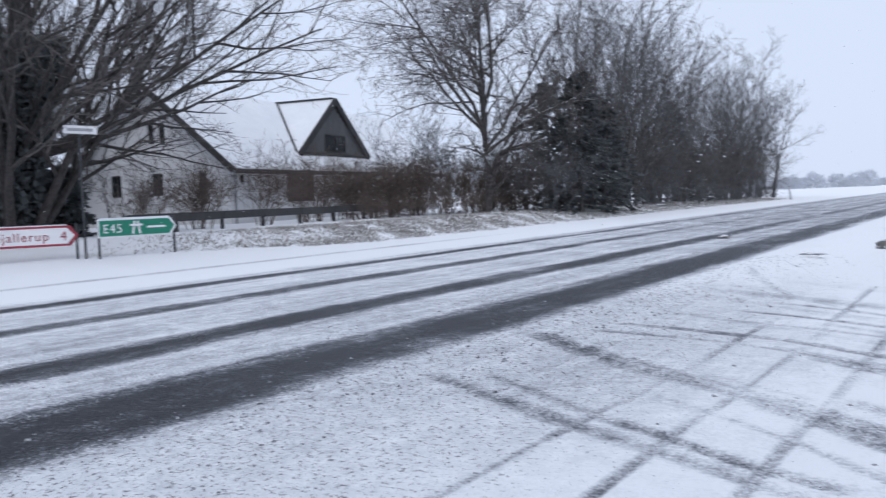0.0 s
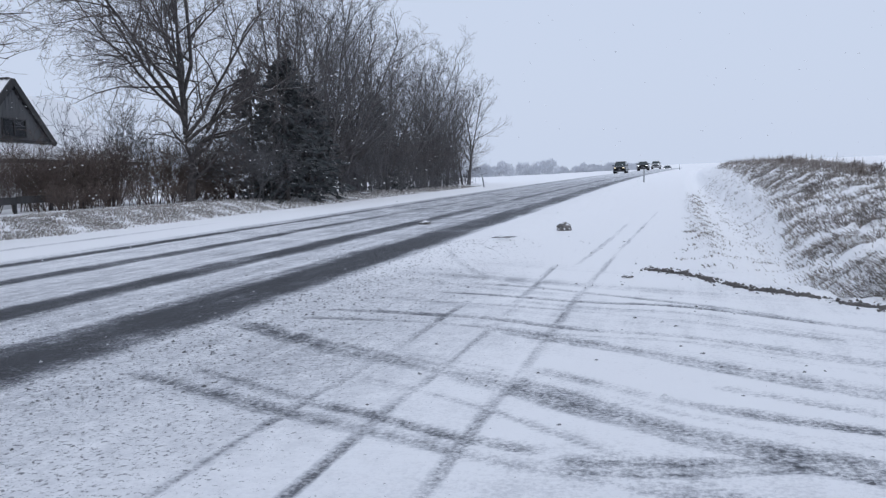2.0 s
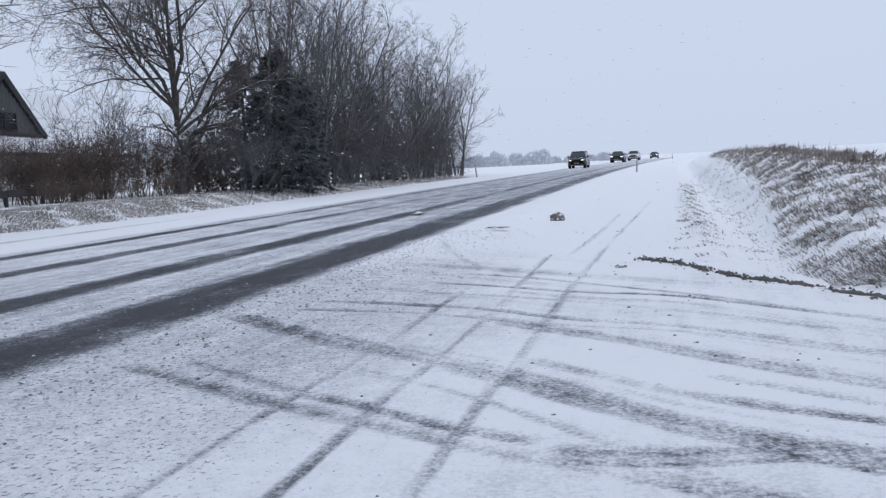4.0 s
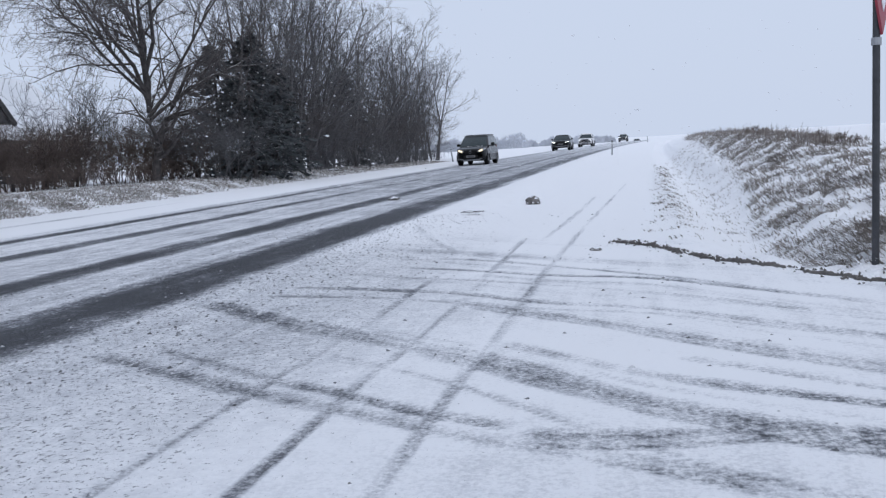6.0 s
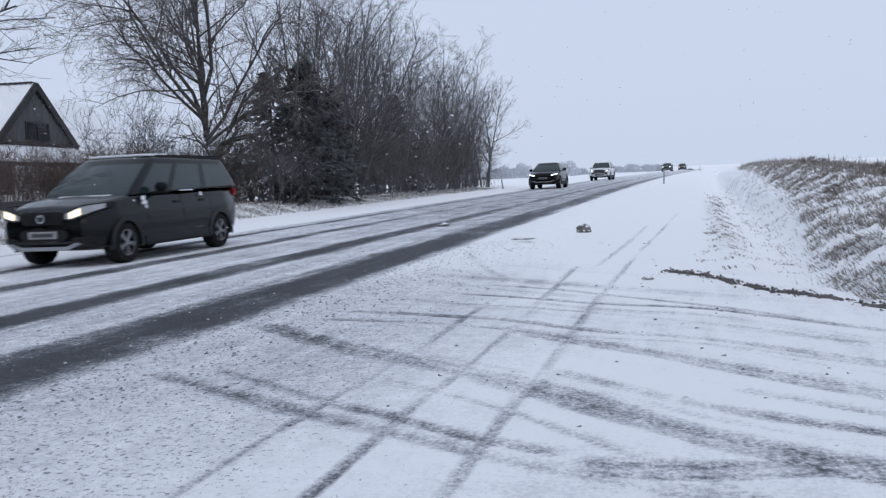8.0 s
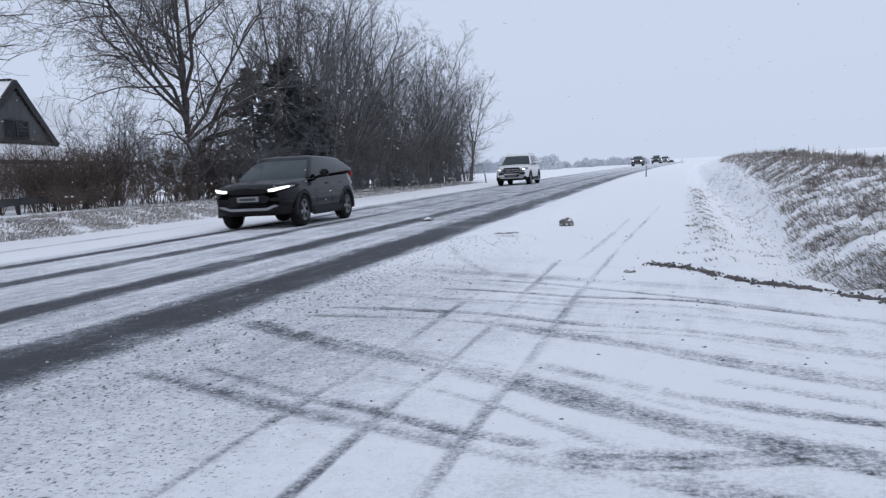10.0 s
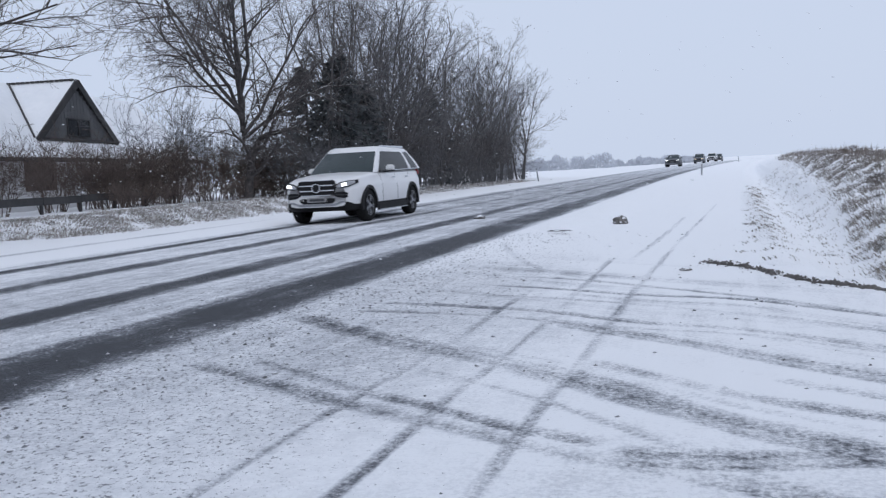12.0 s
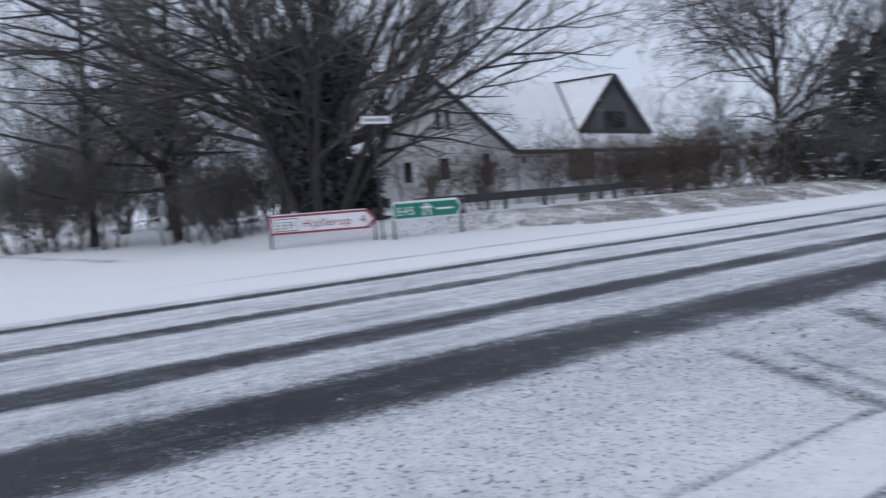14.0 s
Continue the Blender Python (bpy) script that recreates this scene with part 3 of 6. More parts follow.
for k in range(12):
    copy_thing(pale, Matrix.Translation(place(-17.0 - rnd_ug.uniform(0, 0.8), 42.0 + 2.8 * k)) @ pose(0, 0, 0, 0, 0, 47 * k))
for k, (u, y, size) in enumerate(((-24.6, 34.6, 1.25), (-23.4, 36.6, 1.2), (-22.2, 38.2, 1.1), (-21.4, 36.8, 0.9), (-25.8, 36.2, 1.2))):
    copy_thing(ug[(k + 2) % 3], Matrix.Translation(place(u, y)) @ pose(0, 0, 0, 0, 0, 88 * k) @ Matrix.Diagonal((size, size, size, 1)))

# the great many-stemmed tree by the signs
rnd_big = random.Random(11)
big_stems = []
for k in range(15):
    a = 2 * math.pi * k / 15 + rnd_big.uniform(-0.2, 0.2)
    lean = rnd_big.uniform(0.18, 0.95) if k % 3 else rnd_big.uniform(0.02, 0.15)
    big_stems.append((0.45 * math.cos(a), 0.45 * math.sin(a), (math.cos(a) * lean, math.sin(a) * lean, 1), rnd_big.uniform(8.5, 11.8), rnd_big.uniform(0.11, 0.19)))
for k in range(18):  # long low limbs that reach out nearly level
    a = 2 * math.pi * k / 18 + rnd_big.uniform(-0.15, 0.15)
    lean = (1.3, 3.4, 2.2)[k % 3] * rnd_big.uniform(0.85, 1.15)
    big_stems.append((0.4 * math.cos(a), 0.4 * math.sin(a), (math.cos(a) * lean, math.sin(a) * lean, 1), rnd_big.uniform(9.0, 11.2), rnd_big.uniform(0.08, 0.12), rnd_big.uniform(1.9, 3.6)))
big = bare_tree("spreading_tree", 12, big_stems, OAK, MAT_BARK_DARK, MAT_TWIG, "huge bare many-stemmed tree with widely spreading branches and ivy", place(-23.6, 14.3))


def ivy(parent, seed, count, low, high, radius):
    rnd = random.Random(seed)
    V, F = [], []
    for k in range(count):
        z = rnd.uniform(low, high)
        a = rnd.uniform(0, 2 * math.pi)
        r = radius * (0.5 + 0.16 * z) * rnd.uniform(0.5, 1.1)
        c = Vector((r * math.cos(a), r * math.sin(a), z))
        d = Vector((rnd.gauss(0, 1), rnd.gauss(0, 1), rnd.gauss(0, 0.6))).normalized() * rnd.uniform(0.08, 0.17)
        s = d.cross(Vector((rnd.gauss(0, 1), rnd.gauss(0, 1), rnd.gauss(0, 1)))).normalized() * d.length * 0.8
        b = len(V)
        V.extend((c, c + d * 0.6 + s, c + d * 1.5, c + d * 0.6 - s))
        F.append((b, b + 1, b + 2, b + 3))
    mesh_part("ivy", V, F, MAT_NEEDLE, parent, "dark evergreen ivy leaves")


ivy(big, 5, 9000, 0.2, 5.6, 1.05)
part("cut_stem", rod((-0.7, -0.5, 0.5), (-0.6, -0.5, 4.6), 0.2, 0.17, 10), MAT_BARK, big, "sawn-off upright stem")
part("snow_cap", box((-0.6, -0.5, 4.66), (0.5, 0.42, 0.12), bevel=0.05), MAT_SNOW, big, "cap of snow on the sawn stem")

# trees and hedge along the side road opposite
LARCH = ((34, 80, 0.30, 0.0, 0.02, 0.12), (8, 55, 0.36, 0.03, 0.08, 0.1), (5, 50, 0.5, 0.0, 0.15, 0.1), (0, 0, 0, 0, 0.2, 0))
larch = bare_tree("larch", 31, [(0, 0, (0, 0, 1), 14, 0.2)], LARCH, MAT_BARK_DARK, MAT_TWIG, "tall dark larch with level bare branches", place(-30.5, 12.6), group="larches by the side road")
copy_thing(larch, Matrix.Translation(place(-34.0, 10.8)) @ pose(0, 0, 0, 0, 0, 80))
copy_thing(larch, Matrix.Translation(place(-37.0, 15.0)) @ pose(0, 0, 0, 0, 0, 150))
holly = spruce(15, 2.2, 0.75, place(-24.4, 16.3), "dark evergreen garden bush behind the signs")
holly.name = "evergreen_bush"
tagged(holly, category="bush", group="evergreen bushes")
copy_thing(holly, Matrix.Translation(place(-24.0, 16.2, -0.3)) @ pose(0, 0, 0, 0, 0, 70))
lb = shrub("boundary_bush", 91, 3.0, 1.0, 13, place(-33.0, 9.3), MAT_TWIG, "dense dark boundary bush beside the side road", group="boundary bushes")
lb2 = shrub("boundary_bush", 92, 2.0, 0.8, 14, place(-29.0, 12.2), MAT_TWIG, "low bare boundary bush beside the side road", group="boundary bushes")
for k, (u, y) in enumerate(((-34.6, 8.6), (-36.0, 9.6), (-35.0, 10.4), (-38.0, 9.2), (-31.5, 10.2), (-33.2, 8.5))):
    copy_thing(lb, Matrix.Translation(place(u, y)) @ pose(0, 0, 0, 0, 0, 61 * k))
for k, (u, y) in enumerate(((-27.0, 13.0), (-28.0, 14.5), (-30.0, 14.0), (-25.6, 14.6), (-26.4, 12.4))):
    copy_thing(lb2, Matrix.Translation(place(u, y)) @ pose(0, 0, 0, 0, 0, 61 * k))
for k, (u, y) in enumerate(((-41, 13), (-43, 16), (-40, 18), (-45, 20), (-38, 20), (-48, 15), (-42, 23), (-37, 17), (-35.5, 21), (-34, 25), (-50, 18), (-46, 12.8))):
    copy_thing(ug[k % 3], Matrix.Translation(place(u, y)) @ pose(0, 0, 0, 0, 0, 61 * k) @ Matrix.Diagonal((1.9, 1.9, 1.5 + 0.25 * (k % 3), 1)))
for k, (u, y) in enumerate(((-40, 14), (-44, 19), (-38, 21), (-48, 13), (-36, 25), (-43, 27))):
    copy_thing(row_first[(k + 1) % 4], Matrix.Translation(place(u, y)) @ pose(0, 0, 0, 0, 0, 97 * k))

# the copse that fades out in the snowfall, the haze painted into its twigs
def far_thicket(seed, wide, high, at):
    """A rounded mass of twig sprays with an uneven outline, too far off to tell its branches."""
    rnd = random.Random(seed)
    V, F = [], []
    bumps = [(rnd.uniform(-0.8, 0.8) * wide, rnd.uniform(0.55, 1.0) * high, rnd.uniform(0.25, 0.5) * wide) for _ in range(6)]
    while len(F) < 1500:
        x, y, z = rnd.uniform(-1.2, 1.2) * wide, rnd.gauss(0, 0.5), rnd.uniform(0, 1.1) * high
        if not any(z < h * math.sqrt(max(0.0, 1 - ((x - c) / w) ** 2)) * rnd.uniform(0.8, 1.08) for c, h, w in bumps):
            continue
        c = Vector((x, y, z))
        d = Vector((rnd.gauss(0, 0.4), rnd.gauss(0, 0.3), 1)).normalized() * rnd.uniform(0.25, 0.6)
        side = d.cross(Vector((rnd.gauss(0, 0.3), 1, rnd.gauss(0, 0.3)))).normalized() * rnd.uniform(0.03, 0.10)
        b = len(V)
        V.extend((c - side, c + side, c + d + side * 0.3, c + d - side * 0.3))
        F.append((b, b + 1, b + 2, b + 3))
    root = new("distant_thicket")
    root.matrix_world = Matrix.Translation(at)
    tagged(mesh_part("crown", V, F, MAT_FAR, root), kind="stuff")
    S, G = [], []
    for c, h, w in bumps:
        tube(S, G, [Vector((c, 0, -0.2)), Vector((c + 0.1, 0, h * 0.7))], [0.07, 0.03], 5)
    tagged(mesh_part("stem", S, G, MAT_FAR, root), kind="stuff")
    return tagged(root, "distant thicket fading pale in the snowfall", "thicket", "distant thickets")


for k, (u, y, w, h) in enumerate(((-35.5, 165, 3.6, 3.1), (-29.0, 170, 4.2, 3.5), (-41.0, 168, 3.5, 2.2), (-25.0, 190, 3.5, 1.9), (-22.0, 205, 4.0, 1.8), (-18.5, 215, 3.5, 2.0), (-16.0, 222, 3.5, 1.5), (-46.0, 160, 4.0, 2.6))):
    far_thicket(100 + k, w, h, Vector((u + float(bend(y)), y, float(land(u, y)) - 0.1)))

# ---- the house ----
HOUSE = Matrix.Translation((-27.3, 26.0, 0.42)) @ pose(0, 0, 0, 0, 0, 101.2)
EAVE, RIDGE, DEEP, LONG = 2.53, 5.95, 8.0, 22.5


def wall_mesh(axis, at, thick, cuts, holes, top):
    """A wall of upright pieces between cuts, with openings; top(c): its height. axis 0: runs along x, 1: along y."""
    bm = bmesh.new()
    edges = sorted(set(cuts) | {h[0] for h in holes} | {h[1] for h in holes})
    for a, b in zip(edges[:-1], edges[1:]):
        mid = (a + b) / 2
        spans, z = [], 0.0
        for h in sorted((h for h in holes if h[0] < mid < h[1]), key=lambda h: h[2]):
            spans.append((z, z, h[2], h[2]))
            z = h[3]
        spans.append((z, z, top(a), top(b)))
        for za, zb, ta, tb in spans:
            ring = []
            for off in (at, at + thick):
                for c, zz in ((a, za), (b, zb), (b, tb), (a, ta)):
                    ring.append(bm.verts.new((c, off, zz) if axis == 0 else (off, c, zz)))
            for f in ((0, 1, 2, 3), (7, 6, 5, 4), (0, 4, 5, 1), (1, 5, 6, 2), (2, 6, 7, 3), (3, 7, 4, 0)):
                bm.faces.new([ring[i] for i in f])
    bmesh.ops.recalc_face_normals(bm, faces=bm.faces)
    return bm


MAT_PANE = mottled("dark_window_glass", (0.012, 0.014, 0.017), (0.03, 0.034, 0.04), 2.0, 0.06)
MAT_FRAME = mottled("white_window_paint", (0.55, 0.55, 0.56), (0.7, 0.7, 0.7), 8.0, 0.6)


def house_window(parent, axis, at, a, b, z0, z1, frame_mat, bars=1):
    def at_box(c0, c1, y0, y1, lo, hi):
        c = ((c0 + c1) / 2, (y0 + y1) / 2, (lo + hi) / 2)
        s = (c1 - c0, y1 - y0, hi - lo)
        return box(c, s) if axis == 0 else box((c[1], c[0], c[2]), (s[1], s[0], s[2]))
    win = part("window", at_box(a + 0.03, b - 0.03, at + 0.16, at + 0.18, z0 + 0.03, z1 - 0.03), MAT_PANE, parent, "dark glazed window")
    for c0, c1, lo, hi in ((a, a + 0.06, z0, z1), (b - 0.06, b, z0, z1), (a + 0.06, b - 0.06, z0, z0 + 0.06), (a + 0.06, b - 0.06, z1 - 0.06, z1)):
        part("window_frame", at_box(c0, c1, at + 0.10, at + 0.155, lo, hi), frame_mat, win)
    for k in range(bars):
        c = a + (b - a) * (k + 1) / (bars + 1)
        part("glazing_bar", at_box(c - 0.02, c + 0.02, at + 0.105, at + 0.15, z0 + 0.06, z1 - 0.06), frame_mat, win)
    part("window_sill", at_box(a - 0.04, b + 0.04, at - 0.05, at + 0.1, z0 - 0.05, z0 - 0.003), MAT_FRAME, win)


def build_house():
    root = new("farmhouse")
    root.matrix_world = HOUSE
    slope = (RIDGE - EAVE) / (DEEP / 2)

    def roofline(w):
        return RIDGE - slope * abs(w - DEEP / 2) - 0.05
    gable_holes = [(3.37, 4.0, 1.28, 2.22), (1.12, 1.58, 1.49, 2.25), (3.15, 3.5, 3.48, 4.36), (3.72, 4.08, 3.48, 4.36), (5.6, 6.2, 1.28, 2.22)]
    part("wall", wall_mesh(1, 0.0, 0.35, (0.0, DEEP / 2, DEEP), gable_holes, roofline), MAT_RENDER, root, "white limewashed gable wall")
    front_holes = [(4.36, 6.97, 0.83, 2.22), (10.9, 13.2, 0.83, 2.22), (16.0, 17.2, 0.9, 2.1)]
    part("wall", wall_mesh(0, 0.0, 0.35, (0.353, LONG - 0.353), front_holes, lambda c: EAVE - 0.05), MAT_RENDER, root, "white limewashed front wall")
    part("wall", wall_mesh(1, LONG - 0.35, 0.35, (0.0, DEEP / 2, DEEP), [], roofline), MAT_RENDER, root)
    part("wall", wall_mesh(0, DEEP - 0.35, 0.35, (0.353, LONG - 0.353), [], lambda c: EAVE - 0.05), MAT_RENDER, root)
    for a, b, z0, z1 in gable_holes:
        house_window(root, 1, 0.0, a, b, z0, z1, MAT_TAR, 1)
    for a, b, z0, z1 in front_holes:
        house_window(root, 0, 0.0, a, b, z0, z1, MAT_BROWN, 3)
    for a, b in ((4.36, 6.97), (10.9, 13.2)):
        sh = box(((a + b) / 2, 0.085, 1.525), (b - a - 0.1, 0.02, 1.34))
        shutter = part("shutter", sh, MAT_BROWN, root, "closed brown boarded shutter")
        for k in range(9):
            part("board", box((a + 0.1 + (b - a - 0.2) * (k + 0.5) / 9, 0.066, 1.525), ((b - a) / 9 - 0.03, 0.014, 1.33)), MAT_BROWN, shutter)
    # main roof, two thick slabs that overhang
    run = DEEP / 2 + 0.45
    for side in (0, 1):
        bm = bmesh.new()
        sgn = -1 if side == 0 else 1
        lo = (DEEP / 2 + sgn * run, RIDGE - slope * run)
        vs = []
        for x in (-0.3, LONG + 0.3):
            for w, z in ((DEEP / 2, RIDGE), lo, (lo[0], lo[1] + 0.14), (DEEP / 2, RIDGE + 0.14)):
                vs.append(bm.verts.new((x, w, z)))
        for f in ((0, 1, 2, 3), (7, 6, 5, 4), (0, 4, 5, 1), (1, 5, 6, 2), (2, 6, 7, 3), (3, 7, 4, 0)):
            bm.faces.new([vs[i] for i in f])
        bmesh.ops.recalc_face_normals(bm, faces=bm.faces)
        roof = part("roof", bm, MAT_SNOW, root, "steep roof under a sheet of snow")
    # corrugated sheet edge along the eaves
    bm = bmesh.new()
    z_low = RIDGE - slope * run
    for k in range(150):
        add_box(bm, (-0.3 + (LONG + 0.6) * (k + 0.5) / 150, -0.475, z_low + (0.03 if k % 2 else 0.055)), (0.15, 0.05, 0.09))
    part("eaves_edge", bm, MAT_TAR, root, "dark corrugated roof edge")
    part("gutter", box((LONG / 2, -0.53, z_low - 0.05), (LONG + 0.6, 0.1, 0.09), bevel=0.03), MAT_TAR, root, "dark gutter")
    for sgn in (-1, 1):
        for x in (-0.36,):
            d = math.hypot(run, slope * run)
            m = pose(0, 0, 0, math.degrees(math.atan(slope)) * -sgn)
            part("bargeboard", box((x, DEEP / 2 + sgn * run / 2, RIDGE - slope * run / 2 + 0.03), (0.08, d, 0.26), m), MAT_TAR, root, "dark bargeboard")
    # the broad gabled dormer
    s0, s1, sm, zf, w0 = 6.3, 13.65, 10.05, 3.12, 0.55
    top = RIDGE - 0.08
    bm = bmesh.new()
    a, b, c = (s0 + 0.1, w0 - 0.03, zf), (s1 - 0.1, w0 - 0.03, zf), (sm, w0 - 0.03, top - 0.06)
    vs = [bm.verts.new(p) for p in (a, b, c)] + [bm.verts.new((p[0], p[1] + 0.12, p[2])) for p in (a, b, c)]
    for f in ((0, 1, 2), (5, 4, 3), (0, 3, 4, 1), (1, 4, 5, 2), (2, 5, 3, 0)):
        bm.faces.new([vs[i] for i in f])
    bmesh.ops.recalc_face_normals(bm, faces=bm.faces)
    dormer = part("dormer", bm, MAT_TAR, root, "dark boarded dormer gable")
    half = (s1 - s0) / 2
    bm = bmesh.new()
    for k in range(14):
        add_box(bm, (sm, w0 + (DEEP / 2 - w0) * (k + 0.5) / 14, top + 0.17), (0.2, 0.16, 0.09))
    part("ridge_tiles", bm, MAT_TAR, dormer, "dark ridge tiles showing through snow")
    for k in range(22):
        x = s0 + 0.4 + (s1 - s0 - 0.8) * (k + 0.5) / 22
        h = (top - 0.25 - zf) * (1 - abs(x - sm) / half) - 0.08
        if h > 0.1:
            part("board", box((x, w0 - 0.045, zf + h / 2), ((s1 - s0 - 0.8) / 22 - 0.02, 0.02, h)), MAT_BOARD, dormer)
    part("dormer_window", box((sm - 0.1, w0 - 0.064, zf + 0.62), (2.0, 0.012, 0.75)), MAT_PANE, dormer, "dark low window under the dormer's peak")
    for x in (sm - 1.12, sm - 0.1, sm + 0.92):
        part("window_frame", box((x, w0 - 0.085, zf + 0.62), (0.06, 0.05, 0.85)), MAT_TAR, dormer)
    for z in (zf + 0.22, zf + 1.02):
        part("window_frame", box((sm - 0.1, w0 - 0.085, z), (2.1, 0.05, 0.05)), MAT_TAR, dormer)
    part("sill_beam", box((sm, w0 - 0.1, zf + 0.02), (s1 - s0 - 0.3, 0.16, 0.1)), MAT_TAR, dormer, "dark beam below the dormer")
    for x_end, sgn in ((s0, -1), (s1, 1)):
        bm = bmesh.new()
        pts = []
        for lift in (0.0, 0.13):
            pts += [bm.verts.new((sm, w0 - 0.1, top + lift)), bm.verts.new((x_end, w0 - 0.1, zf - 0.12 + lift)), bm.verts.new((x_end, w0 + 0.35, zf - 0.12 + lift)), bm.verts.new((sm, DEEP / 2, top + lift))]
        for f in ((0, 1, 2, 3), (7, 6, 5, 4), (0, 4, 5, 1), (1, 5, 6, 2), (2, 6, 7, 3), (3, 7, 4, 0)):
            bm.faces.new([pts[i] for i in f])
        bmesh.ops.recalc_face_normals(bm, faces=bm.faces)
        part("dormer_roof", bm, MAT_SNOW, dormer, "snow-covered dormer roof")
        mid = ((sm + x_end) / 2, w0 - 0.14, (top + zf - 0.12) / 2 + 0.03)
        ang = math.degrees(math.atan2(zf - 0.12 - top, x_end - sm))
        part("bargeboard", box(mid, (math.hypot(x_end - sm, top - zf + 0.12), 0.08, 0.34), pose(0, 0, 0, 0, -ang, 0)), MAT_TAR, dormer, "dark dormer bargeboard")
        if sgn < 0:
            part("valley_edge", rod((sm, 3.9, 6.05), (x_end, 0.57, 3.2), 0.05), MAT_TAR, dormer, "dark tiled valley line")
    part("wall_lamp", box((0.75, -0.08, 1.85), (0.1, 0.14, 0.3), bevel=0.02), MAT_TAR, root, "small dark wall lamp")
    part("drainpipe", rod((0.25, -0.08, 0.0), (0.25, -0.08, 2.2), 0.045), MAT_METAL, root, "grey drainpipe")
    return tagged(root, "white farmhouse with a snowy roof and a dark boarded dormer", "house")


build_house()

# garden fence of dark boards
fence = new("garden_fence")
fence.matrix_world = Matrix.Translation((0, 0, 0))
fence_pts = [(-22.3, 17.0 + 1.9 * k) for k in range(9)]
for k, (u, y) in enumerate(fence_pts):
    p = place(u, y)
    part("post", box(p + Vector((0, 0, 0.25)), (0.10, 0.10, 0.62), bevel=0.01), MAT_TAR, fence)
    if k:
        q = place(*fence_pts[k - 1])
        mid = (p + q) / 2
        ang = math.degrees(math.atan2(p.y - q.y, p.x - q.x))
        for h in (0.46,):
            part("board", box(mid + Vector((0.09, 0, h)), ((p - q).length - 0.02, 0.035, 0.26), pose(0, 0, 0, 0, 0, ang)), MAT_TAR, fence)
tagged(fence, "low dark board fence in front of the garden", "fence")

# ---- signs ----
MAT_SIGN_WHITE = mottled("white_sign_sheet", (0.70, 0.70, 0.72), (0.8, 0.8, 0.82), 6.0, 0.4)
MAT_SIGN_RED = mottled("red_sign_sheet", (0.25, 0.025, 0.045), (0.34, 0.035, 0.055), 6.0, 0.4)
MAT_SIGN_GREEN = mottled("green_sign_sheet", (0.0, 0.16, 0.10), (0.01, 0.21, 0.13), 6.0, 0.4)
MAT_INK = mottled("black_sign_ink", (0.015, 0.015, 0.017), (0.03, 0.03, 0.032), 8.0, 0.5)


def lettering(text, size, m, material, parent, label=""):
    cu = bpy.data.curves.new("lettering", "FONT")
    cu.body, cu.size, cu.extrude, cu.offset = text, size, 0.002, 0.0
    cu.space_character = 1.14
    tmp = new("lettering", cu)
    me = bpy.data.meshes.new_from_object(tmp.evaluated_get(bpy.context.evaluated_depsgraph_get()))
    bpy.data.objects.remove(tmp)
    me.materials.clear()
    me.materials.append(material)
    ob = new("lettering", me)
    ob.parent = parent
    ob.matrix_basis = m
    return tagged(ob, label)


def arrow_plate(length, height, point, depth, y):
    """A flat sign plate whose right end comes to a point; origin at its lower left corner, front towards -y."""
    bm = bmesh.new()
    outline = ((0, 0), (length - point, 0), (length, height / 2), (length - point, height), (0, height))
    front = [bm.verts.new((x, y, z)) for x, z in outline]
    back = [bm.verts.new((x, y + depth, z)) for x, z in outline]
    bm.faces.new(front)
    bm.faces.new(back[::-1])
    for k in range(5):
        j = (k + 1) % 5
        bm.faces.new((front[j], front[k], back[k], back[j]))
    bmesh.ops.recalc_face_normals(bm, faces=bm.faces)
    return bm


def inset(bm, dx, dz):
    for v in bm.verts:
        v.co.x += dx
        v.co.z += dz
    return bm


FLAT = pose(0, 0, 0, 90)


def direction_sign(at, turn, length, height, low, rim, face, label, writing, rim_w=0.045):
    root = new("direction_sign")
    root.matrix_world = Matrix.Translation(at) @ pose(0, 0, 0, 0, 0, turn)
    for x in (0.04, length - 0.04):
        part("post", rod((x, 0.06, -0.2), (x, 0.06, low + height + 0.03), 0.032), MAT_DARKPOST, root)
    part("plate", inset(arrow_plate(length, height, height * 0.36, 0.03, 0.0), 0, low), rim, root)
    part("face", inset(arrow_plate(length - rim_w * 2, height - rim_w * 1.6, height * 0.34, 0.006, -0.008), rim_w * 0.8, low + rim_w * 0.8), face, root)
    part("snow_cap", box((length * 0.46, 0.015, low + height + 0.012), (length * 0.9, 0.05, 0.025), bevel=0.01), MAT_SNOW, root, "thin line of snow on the plate")
    writing(root, low)
    return tagged(root, label, "road sign", "direction signs")


def write_red(root, low):
    num = part("number_field", box((0.42, -0.012, low + 0.245), (0.66, 0.006, 0.33)), MAT_INK, root, "black-rimmed route number field")
    part("number_ground", box((0.42, -0.017, low + 0.245), (0.62, 0.006, 0.29)), MAT_SIGN_WHITE, num)
    lettering("559", 0.30, Matrix.Translation((0.15, -0.023, low + 0.13)) @ FLAT, MAT_INK, num)
    lettering("Hjallerup", 0.30, Matrix.Translation((0.86, -0.016, low + 0.15)) @ FLAT, MAT_SIGN_RED, root)
    lettering("4", 0.32, Matrix.Translation((2.38, -0.016, low + 0.14)) @ FLAT, MAT_SIGN_RED, root)


